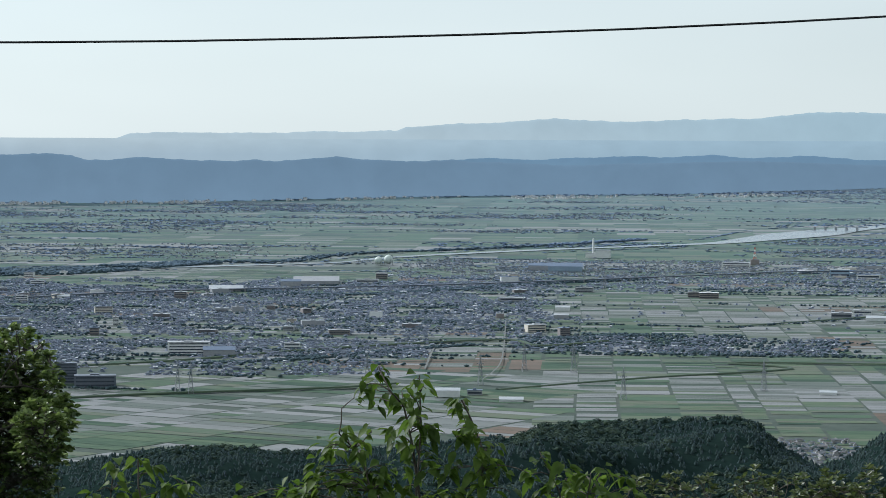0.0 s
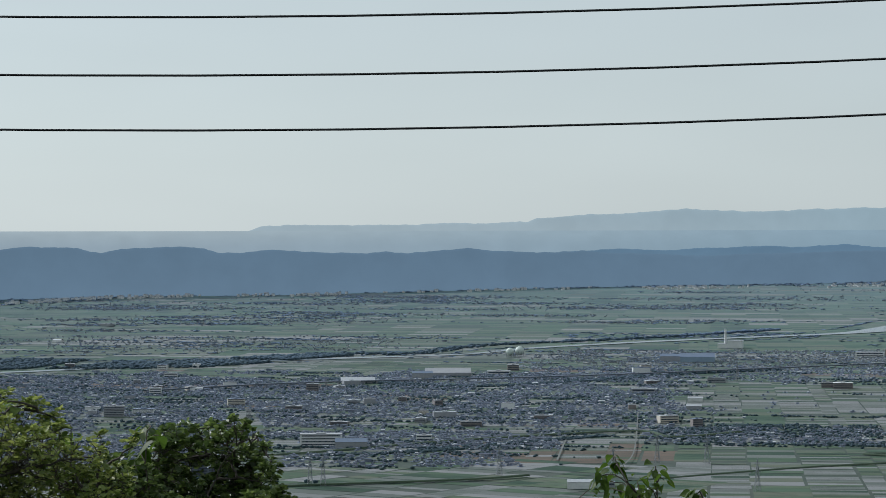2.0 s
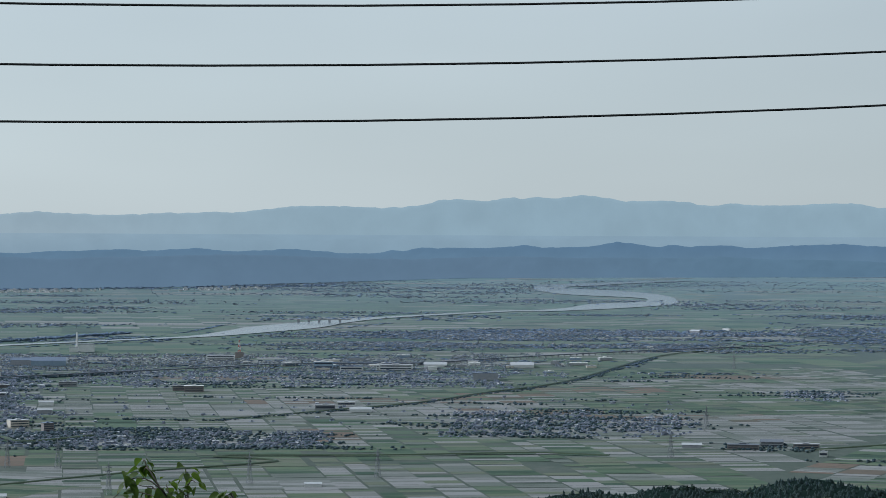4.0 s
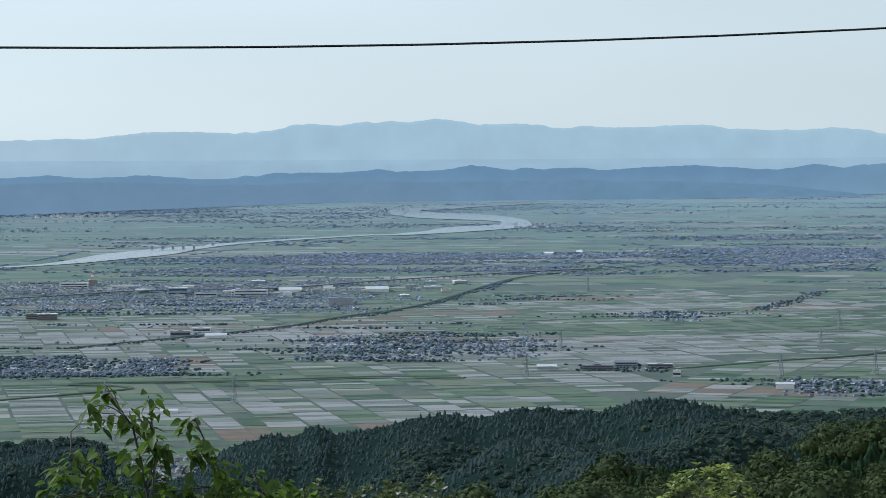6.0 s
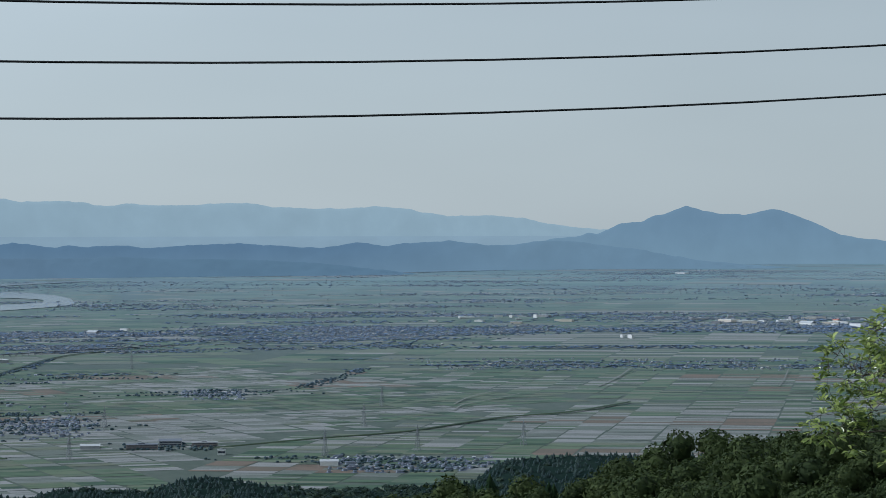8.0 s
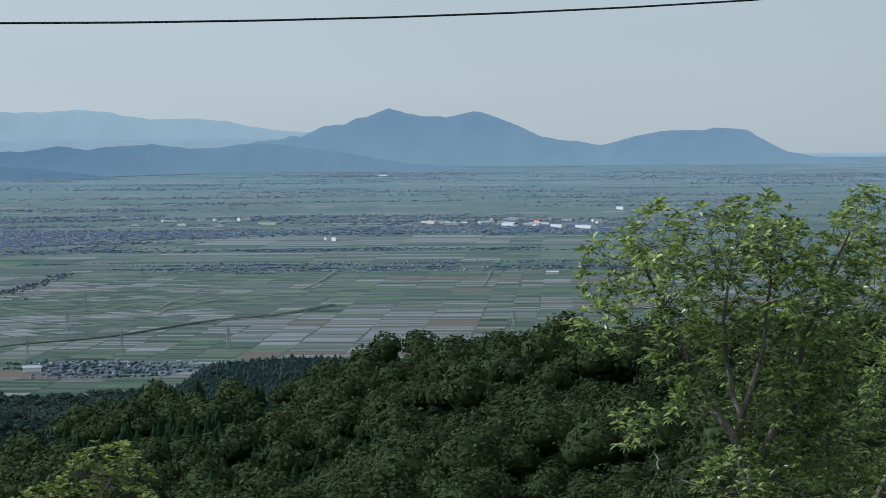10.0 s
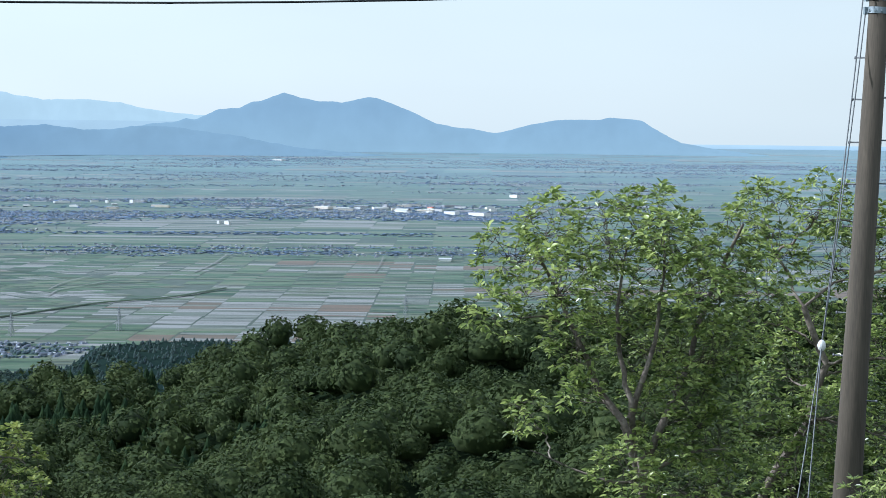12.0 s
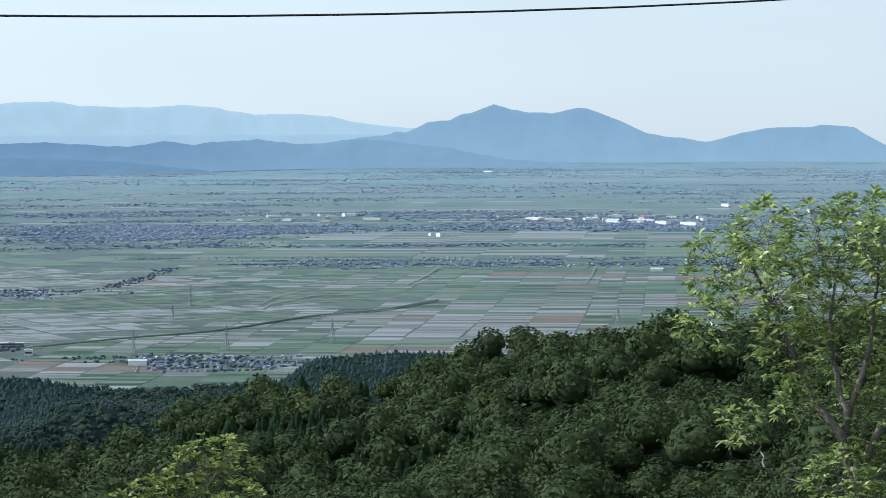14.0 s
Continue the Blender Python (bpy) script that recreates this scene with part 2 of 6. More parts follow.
M["broadleaf"] = material("broadleaf_canopy", [(0.013, 0.024, 0.009), (0.022, 0.038, 0.012), (0.036, 0.054, 0.017), (0.052, 0.075, 0.024), (0.077, 0.099, 0.031)], scale=0.09, fine=9, rough=0.8, island=0.22, through_light=0.15, spec=0.15, spread=(0.28, 0.72))
M["conifer"] = material("conifer_needles", [(0.008, 0.018, 0.009), (0.014, 0.029, 0.013), (0.024, 0.042, 0.017)], scale=0.06, fine=5, rough=0.95, island=0.3, spec=0.05)
# middle hill woods: haze put in as bluish tones and blue sheen
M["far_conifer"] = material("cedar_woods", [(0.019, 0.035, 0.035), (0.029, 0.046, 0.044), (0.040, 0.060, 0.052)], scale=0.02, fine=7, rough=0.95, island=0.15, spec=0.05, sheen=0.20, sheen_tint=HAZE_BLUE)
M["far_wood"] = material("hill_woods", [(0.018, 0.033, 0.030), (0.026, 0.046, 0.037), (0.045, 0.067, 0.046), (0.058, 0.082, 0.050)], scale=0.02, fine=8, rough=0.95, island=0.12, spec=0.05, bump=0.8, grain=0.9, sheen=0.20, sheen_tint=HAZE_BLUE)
# near-black green: shade between the middle hill trees, put into colour
M["under_wood"] = material("hill_tree_shade", [(0.008, 0.016, 0.014), (0.012, 0.023, 0.021), (0.018, 0.031, 0.025)], scale=0.05, fine=7, rough=1.0, spec=0.0)
M["bark"] = material("tree_bark", [(0.10, 0.085, 0.07), (0.19, 0.165, 0.14), (0.32, 0.285, 0.25)], scale=3.0, fine=8, rough=0.9, bump=0.4)
M["bark_brown"] = material("brown_bark", [(0.070, 0.058, 0.048), (0.155, 0.129, 0.105), (0.295, 0.259, 0.217)], scale=3.0, fine=8, rough=0.9, bump=0.4)
M["leaf_bush"] = material("bush_leaves", [(0.045, 0.068, 0.018), (0.075, 0.105, 0.03), (0.13, 0.16, 0.05)], scale=0.8, fine=5, rough=0.45, island=0.6, through_light=0.35)
M["twig"] = material("twig_bark", [(0.05, 0.042, 0.032), (0.10, 0.085, 0.07)], scale=3.0, fine=8, rough=0.9)
M["leaf"] = material("tree_leaves", [(0.125, 0.185, 0.050), (0.25, 0.33, 0.090), (0.43, 0.51, 0.16)], scale=0.8, fine=5, rough=0.3, island=0.75, through_light=0.42, spec=0.6)
M["leaf_dark"] = material("dark_tree_leaves", [(0.052, 0.086, 0.023), (0.104, 0.156, 0.039), (0.195, 0.260, 0.073)], scale=0.8, fine=5, rough=0.4, island=0.5, through_light=0.4)
M["leaf_yellow"] = material("maple_leaves", [(0.126, 0.175, 0.039), (0.216, 0.275, 0.065), (0.372, 0.413, 0.111)], scale=0.8, fine=5, rough=0.5, island=0.5, through_light=0.45)
M["pole"] = material("pole_concrete", [(0.034, 0.028, 0.020), (0.068, 0.056, 0.040), (0.109, 0.090, 0.064)], scale=9.0, fine=9, rough=0.9, bump=0.15, stretch=(1, 1, 0.06), spread=(0.25, 0.75))
M["band"] = material("band_steel", [(0.20, 0.25, 0.28), (0.32, 0.37, 0.40)], scale=8, rough=0.5, metal=0.5)
M["leaf_big"] = material("large_leaves", [(0.042, 0.080, 0.012), (0.080, 0.138, 0.020), (0.135, 0.20, 0.036)], scale=2.0, fine=6, rough=0.5, through_light=0.55, spec=0.22)
M["brown_wall"] = material("brown_plaster", [(0.21, 0.185, 0.175), (0.28, 0.255, 0.24)], scale=0.05, rough=0.85, sheen_tint=HAZE_BLUE, veiled=0.5, veil_rough=0.7)
M["cream_wall"] = material("cream_plaster", [(0.55, 0.50, 0.42), (0.66, 0.61, 0.53)], scale=0.05, rough=0.8, sheen_tint=HAZE_BLUE, veiled=0.5, veil_rough=0.7)
M["blue_wall"] = material("pale_blue_cladding", [(0.22, 0.30, 0.39), (0.30, 0.38, 0.46)], scale=0.05, rough=0.6, sheen_tint=HAZE_BLUE, veiled=0.5, veil_rough=0.7)
M["own_wall"] = material("village_house_walls", [(0.24, 0.24, 0.24), (0.45, 0.44, 0.42), (0.62, 0.60, 0.57)], scale=0.05, rough=0.85)
M["own_roof"] = material("village_roof_tiles", [(0.06, 0.07, 0.085), (0.12, 0.13, 0.15), (0.15, 0.11, 0.09)], scale=0.08, rough=0.4)
M["steel_wire"] = material("wire_steel", [(0.10, 0.11, 0.12), (0.16, 0.17, 0.18)], scale=6, rough=0.5, metal=0.4)
M["cable"] = material("black_cable", [(0.005, 0.005, 0.007), (0.01, 0.01, 0.012)], scale=6, rough=0.55)
M["porcelain"] = material("white_porcelain", [(0.7, 0.7, 0.68), (0.8, 0.8, 0.78)], scale=10, rough=0.25)
# backdrop slopes and sea: haze colours put in as emission
M["ridge"] = distance_material("far_ridge_haze_glow", (0.205, 0.312, 0.418), (0.182, 0.284, 0.382), -95, -10, 0.93, (-330, 400, (0.175, 0.295, 0.395)))
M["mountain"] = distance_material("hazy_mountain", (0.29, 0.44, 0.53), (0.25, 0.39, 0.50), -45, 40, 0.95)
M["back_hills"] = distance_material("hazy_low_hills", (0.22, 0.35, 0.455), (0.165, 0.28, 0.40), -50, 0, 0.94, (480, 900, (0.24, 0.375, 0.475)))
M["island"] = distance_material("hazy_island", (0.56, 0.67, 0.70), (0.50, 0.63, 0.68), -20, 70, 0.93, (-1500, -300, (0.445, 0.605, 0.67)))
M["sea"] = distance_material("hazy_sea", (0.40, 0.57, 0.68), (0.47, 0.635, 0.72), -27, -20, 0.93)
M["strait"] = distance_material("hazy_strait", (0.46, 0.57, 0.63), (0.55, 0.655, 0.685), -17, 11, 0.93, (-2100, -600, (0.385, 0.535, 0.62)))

# ------------------------------------------------------------------ ground forms
# The valley is squeezed towards the viewpoint to fit the camera's view: its floor climbs slowly with distance, so that
# the far shore stays within five kilometres.
DROP, REACH = 450.0, 5200.0


def smooth(x, a, b):
    k = np.clip((x - a) / (b - a), 0, 1)
    return k * k * (3 - 2 * k)


def on_plain(u, v, h=0.0):
    """A point of the flat valley (metres from the foot of the viewpoint, h above the floor), drawn in towards the
    viewpoint, in the scene.
    """
    s = REACH / (np.hypot(u, v) + REACH)
    return np.stack(np.broadcast_arrays(u * s, v * s, (h - DROP) * s), -1)


def valley(az, el):
    """The place on the valley floor at a bearing and a dip below the horizon, in degrees."""
    d = DROP / math.tan(radians(-el))
    return d * math.sin(radians(az)), d * math.cos(radians(az))


NEAR_CREST = ([-60, -30, -12, -6, 0, 1.5, 3.75, 4.95, 6.15, 7.35, 7.95, 8.95, 9.8, 10.25, 11.5, 12.2, 13.3, 14.2, 15.4, 17, 18.5, 21, 24, 28, 34, 60],
              [-8.6, -8.4, -8.2, -7.7, -7.35, -7.0, -6.32, -6.22, -5.82, -5.48, -5.25, -5.02, -4.98, -5.2, -5.08, -4.98, -4.5, -4.2, -3.9, -3.72, -3.6, -3.5, -3.4, -3.2, -3.0, -3.0])
MID_CREST = ([-60, -26, -22.8, -21.9, -21.2, -19.8, -18.8, -17.6, -14, -13.5, -12.9, -12, -10.1, -8.8, -8.3, -8.0, -7.6, -7.0, -6.3, -5.6, -4.6, -4.1, -3.8, -3.5, -3.3, -2.4, -1.9, -0.9, -0.2, 0.75, 2.4, 3.25, 3.65, 4.3, 4.85, 6.2, 7.6, 9.4, 10.15, 10.9, 11.9, 13.2, 16, 20, 60],
             [-6.94, -6.94, -6.7, -6.55, -6.45, -6.41, -6.51, -6.58, -6.21, -6.23, -5.95, -5.9, -5.8, -5.74, -5.85, -6.16, -6.42, -6.71, -6.51, -5.99, -5.69, -5.78, -5.54, -5.55, -5.73, -5.61, -5.45, -5.27, -5.37, -5.18, -5.25, -5.01, -4.97, -5.0, -5.12, -5.29, -5.24, -5.12, -4.66, -4.57, -4.51, -4.54, -4.49, -4.74, -5.04])


def hill_top(az, r):
    """Height of the wooded surface (tree tops) over the near and the middle hills."""
    az, r = np.asarray(az, float), np.asarray(r, float)
    e1, e2 = np.interp(az, *NEAR_CREST), np.interp(az, *MID_CREST)
    rc1 = 620 + 60 * np.sin(radians(1) * az * 9)
    f1 = np.clip((rc1 - r) / (rc1 - 240), -0.2, 1.3)
    n1 = r * np.tan(np.radians(e1 + (-8.8 - e1) * f1))
    fall = np.clip(r - rc1, 0, None)
    n1 = n1 - 0.45 * fall
    f2 = np.clip((1600 - r) / 520, 0, 1.6)
    n2 = r * np.tan(np.radians(e2 + (-9.0 - e2) * f2)) - 0.5 * np.clip(r - 1600, 0, None)
    x, y = r * np.sin(np.radians(az)), r * np.cos(np.radians(az))
    n1 = n1 + smooth(r, 260, 400) * (3.0 * np.sin(x / 19 + 0.6 * np.sin(y / 31)) + 2.4 * np.sin(y / 23 + x / 41)) * (1 - 0.6 * smooth(r, 540, 620))
    fold = 16.0 * np.sin(x / 60 + 1.2 * np.sin(y / 90)) + 9.0 * np.sin(x / 29 + y / 70) + 5.0 * np.sin(x / 15 - y / 38)
    n2 = n2 + fold * smooth(1600 - r, 30, 200)
    low = np.maximum(n2, n1)
    return low


def ground_height(az, r):
    az, r = np.asarray(az, float), np.asarray(r, float)
    bank = np.where(r < 7, -1.75, -1.75 - 0.33 * (r - 7))
    bank = np.where(r > 70, -22.5 - 0.2 * (r - 70), bank)
    hills = hill_top(az, r) - np.where(r > 900, 4.5, 9.0)
    rho = 1 / np.maximum(1 / np.maximum(r, 1) - 1 / REACH, 1e-5)
    plain = -DROP * r / rho
    z = bank * (1 - smooth(r, 190, 300)) + hills * smooth(r, 190, 300)
    z = np.where(r > 1500, np.maximum(z, plain), z)
    return np.where(r > 2150, plain, z)


def raw_mesh(name, verts, faces, mats, index=None, smooth_shade=False):
    """A mesh from numpy arrays: faces is (n, 3) or (n, 4)."""
    me = bpy.data.meshes.new(name)
    verts, faces = np.asarray(verts, np.float32), np.asarray(faces, np.int32)
    k = faces.shape[1]
    me.vertices.add(len(verts))
    me.vertices.foreach_set("co", verts.ravel())
    me.loops.add(faces.size)
    me.loops.foreach_set("vertex_index", faces.ravel())
    me.polygons.add(len(faces))
    me.polygons.foreach_set("loop_start", np.arange(0, faces.size, k, dtype=np.int32))
    for m in mats:
        me.materials.append(m)
    if index is not None:
        me.polygons.foreach_set("material_index", np.asarray(index, np.int32))
    if smooth_shade:
        me.polygons.foreach_set("use_smooth", np.ones(len(faces), bool))
    me.update(calc_edges=True)
    me.validate()
    return me


def part(name, bm, mat, parent, label=""):
    """Links a bmesh as one mesh object under a thing or a part."""
    me = bpy.data.meshes.new(name)
    bm.to_mesh(me)
    bm.free()
    me.materials.append(mat)
    ob = new(name, me)
    ob.parent = parent
    return tagged(ob, label)


def box(bm, x0, x1, y0, y1, z0, z1):
    v = [bm.verts.new((x, y, z)) for z in (z0, z1) for x, y in ((x0, y0), (x1, y0), (x1, y1), (x0, y1))]
    for f in ((3, 2, 1, 0), (4, 5, 6, 7), (0, 1, 5, 4), (1, 2, 6, 5), (2, 3, 7, 6), (3, 0, 4, 7)):
        bm.faces.new([v[i] for i in f])


def boxes(*list_of):
    bm = bmesh.new()
    for b in list_of:
        box(bm, *b)
    return bm


def strut(bm, a, b, r, sides=4, r2=None):
    """A round bar from a to b."""
    a, b = Vector(a), Vector(b)
    q = (b - a).to_track_quat("Z", "Y")
    r2 = r if r2 is None else r2
    rings = []
    for p, rr in ((a, r), (b, r2)):
        rings.append([bm.verts.new(p + q @ Vector((rr * math.cos(2 * math.pi * i / sides), rr * math.sin(2 * math.pi * i / sides), 0))) for i in range(sides)])
    for i in range(sides):
        j = (i + 1) % sides
        bm.faces.new((rings[0][i], rings[0][j], rings[1][j], rings[1][i]))
    bm.faces.new(rings[0][::-1])
    bm.faces.new(rings[1])


# ground: one sheet, from under the viewpoint to the horizon
rings = np.concatenate([[0.01, 3, 7], np.arange(12, 250, 12), np.arange(250, 1900, 25), np.geomspace(1920, 4900, 60)])
bears = np.concatenate([np.arange(-180, -40, 5), np.arange(-40, 40, 0.5), np.arange(40, 180, 5)])
R2, A2 = np.meshgrid(rings, bears, indexing="ij")
Z2 = ground_height(A2, R2)
V = np.stack([R2 * np.sin(np.radians(A2)), R2 * np.cos(np.radians(A2)), Z2], -1).reshape(-1, 3)
nr, nb = R2.shape
ii, jj = np.meshgrid(np.arange(nr - 1), np.arange(nb), indexing="ij")
jn = (jj + 1) % nb
F = np.stack([ii * nb + jj, (ii + 1) * nb + jj, (ii + 1) * nb + jn, ii * nb + jn], -1).reshape(-1, 4)
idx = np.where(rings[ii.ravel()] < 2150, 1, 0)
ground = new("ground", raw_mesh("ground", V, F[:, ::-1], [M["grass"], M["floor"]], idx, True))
tagged(ground, "green valley floor below wooded slopes, out to the horizon", "ground", kind="structure")


# far hills, mountain and island on the horizon
def far_ridge(name, profile, dist, mat, rough_h, label, depth, seed):
    az = np.arange(profile[0][0], profile[0][-1], 0.06)
    el = np.interp(az, profile[0], profile[1])
    k = np.array([noise.fractal(Vector((a * 0.75, seed, 0)), 1.0, 2.0, 5) for a in az])
    k = k + 0.55 * np.array([noise.fractal(Vector((a * 5.0, seed, 4)), 1.0, 2.0, 4) for a in az])
    el = el + rough_h * k
    rows, steps = [], 7
    dist = np.interp(az, *dist) if isinstance(dist, tuple) else np.full_like(az, dist)
    foot = np.degrees(np.arctan(-DROP * (1 / dist - 1 / REACH))) - 0.03
    for s in range(steps + 1):
        t = s / steps
        e = foot + (el - foot) * (1 - (1 - t) ** 1.5)
        wob = np.array([noise.fractal(Vector((a * 2.4, seed + 3, t * 5)), 1.0, 2.0, 3) for a in az])
        d = dist + depth * t + wob * depth * 0.35 * (1 - abs(2 * t - 1))
        rows.append(np.stack([d * np.sin(np.radians(az)), d * np.cos(np.radians(az)), d * np.tan(np.radians(e))], -1))
    d = dist + depth * 1.4
    rows.append(np.stack([d * np.sin(np.radians(az)), d * np.cos(np.radians(az)), d * np.tan(np.radians(foot))], -1))
    n = len(az)
    ii, jj = np.meshgrid(np.arange(len(rows) - 1), np.arange(n - 1), indexing="ij")
    f = np.stack([ii * n + jj, ii * n + jj + 1, (ii + 1) * n + jj + 1, (ii + 1) * n + jj], -1).reshape(-1, 4)
    ob = new(name, raw_mesh(name, np.concatenate(rows), f, [mat], None, True))
    return tagged(ob, label, "hills", kind="structure")


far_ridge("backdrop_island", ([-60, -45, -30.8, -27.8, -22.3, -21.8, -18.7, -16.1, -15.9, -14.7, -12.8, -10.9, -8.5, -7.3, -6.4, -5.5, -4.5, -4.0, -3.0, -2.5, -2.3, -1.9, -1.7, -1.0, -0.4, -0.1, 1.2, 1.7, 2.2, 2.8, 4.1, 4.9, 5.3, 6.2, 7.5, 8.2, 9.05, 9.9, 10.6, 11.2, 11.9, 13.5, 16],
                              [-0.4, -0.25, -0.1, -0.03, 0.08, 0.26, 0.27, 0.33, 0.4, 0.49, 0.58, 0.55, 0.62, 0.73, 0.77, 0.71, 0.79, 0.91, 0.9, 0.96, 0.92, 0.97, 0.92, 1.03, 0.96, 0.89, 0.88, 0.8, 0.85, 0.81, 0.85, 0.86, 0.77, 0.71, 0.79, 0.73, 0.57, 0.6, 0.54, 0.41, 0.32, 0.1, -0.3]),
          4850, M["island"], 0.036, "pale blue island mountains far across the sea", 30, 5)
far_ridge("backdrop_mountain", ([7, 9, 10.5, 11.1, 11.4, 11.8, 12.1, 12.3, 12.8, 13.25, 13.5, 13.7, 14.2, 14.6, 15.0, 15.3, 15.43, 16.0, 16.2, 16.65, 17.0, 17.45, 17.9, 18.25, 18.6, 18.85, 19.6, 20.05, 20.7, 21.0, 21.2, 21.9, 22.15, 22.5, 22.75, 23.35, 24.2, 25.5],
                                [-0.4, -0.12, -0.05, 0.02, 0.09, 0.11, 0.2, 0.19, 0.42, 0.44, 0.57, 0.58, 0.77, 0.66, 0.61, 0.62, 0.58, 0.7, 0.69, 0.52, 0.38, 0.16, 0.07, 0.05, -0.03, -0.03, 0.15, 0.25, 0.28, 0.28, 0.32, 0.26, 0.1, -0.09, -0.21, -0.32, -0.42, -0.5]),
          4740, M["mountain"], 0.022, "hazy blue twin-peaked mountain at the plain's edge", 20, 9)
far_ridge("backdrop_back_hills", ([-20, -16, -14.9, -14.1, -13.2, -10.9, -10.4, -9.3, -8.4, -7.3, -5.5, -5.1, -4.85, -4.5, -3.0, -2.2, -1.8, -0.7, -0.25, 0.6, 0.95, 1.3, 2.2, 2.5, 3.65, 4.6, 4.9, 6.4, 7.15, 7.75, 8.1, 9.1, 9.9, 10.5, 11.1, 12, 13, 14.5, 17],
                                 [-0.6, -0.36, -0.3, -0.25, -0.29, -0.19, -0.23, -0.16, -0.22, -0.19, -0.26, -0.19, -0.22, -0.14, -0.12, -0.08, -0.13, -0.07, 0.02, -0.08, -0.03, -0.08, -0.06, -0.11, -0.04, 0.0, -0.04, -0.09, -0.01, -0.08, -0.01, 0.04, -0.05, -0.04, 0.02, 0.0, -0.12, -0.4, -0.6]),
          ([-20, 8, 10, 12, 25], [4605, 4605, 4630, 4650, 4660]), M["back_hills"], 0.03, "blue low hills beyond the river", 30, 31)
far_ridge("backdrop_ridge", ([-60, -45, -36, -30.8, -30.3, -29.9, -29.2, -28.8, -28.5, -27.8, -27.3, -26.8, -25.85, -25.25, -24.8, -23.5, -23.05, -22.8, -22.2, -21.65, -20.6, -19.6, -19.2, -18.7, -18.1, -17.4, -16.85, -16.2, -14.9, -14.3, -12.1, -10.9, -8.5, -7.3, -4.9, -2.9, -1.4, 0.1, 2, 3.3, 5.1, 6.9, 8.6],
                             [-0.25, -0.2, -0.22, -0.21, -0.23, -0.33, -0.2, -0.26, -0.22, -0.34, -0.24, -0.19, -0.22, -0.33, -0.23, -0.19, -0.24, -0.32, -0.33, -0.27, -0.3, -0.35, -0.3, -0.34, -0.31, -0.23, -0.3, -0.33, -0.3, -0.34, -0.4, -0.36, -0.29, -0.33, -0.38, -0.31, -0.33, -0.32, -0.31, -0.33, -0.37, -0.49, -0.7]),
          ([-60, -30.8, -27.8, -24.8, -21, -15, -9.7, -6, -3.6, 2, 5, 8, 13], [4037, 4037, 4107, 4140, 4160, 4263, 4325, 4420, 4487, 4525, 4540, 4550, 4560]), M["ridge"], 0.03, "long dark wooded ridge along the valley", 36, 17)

# the sea: before the island, and beyond the end of the plain
def sea_sheet(name, az0, az1, rows, mat, label):
    bear = np.radians(np.linspace(az0, az1, 60))
    V = np.array([(r_ * math.sin(a_), r_ * math.cos(a_), r_ * math.tan(radians(e_))) for r_, e_ in rows for a_ in bear])
    F = np.array([(k * 60 + i, k * 60 + i + 1, (k + 1) * 60 + i + 1, (k + 1) * 60 + i) for k in range(len(rows) - 1) for i in range(59)])
    tagged(new(name, raw_mesh(name, V, F[:, ::-1], [mat])), label, "sea", kind="structure")


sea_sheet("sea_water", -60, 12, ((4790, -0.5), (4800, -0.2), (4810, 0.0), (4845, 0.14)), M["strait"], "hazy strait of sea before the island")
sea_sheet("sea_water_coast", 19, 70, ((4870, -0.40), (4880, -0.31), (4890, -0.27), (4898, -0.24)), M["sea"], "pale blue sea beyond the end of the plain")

# ------------------------------------------------------------------ fields
rng = np.random.default_rng(7)
TURN = radians(12)


def axes(turn):
    return np.array([math.cos(turn), math.sin(turn)]), np.array([-math.sin(turn), math.cos(turn)])


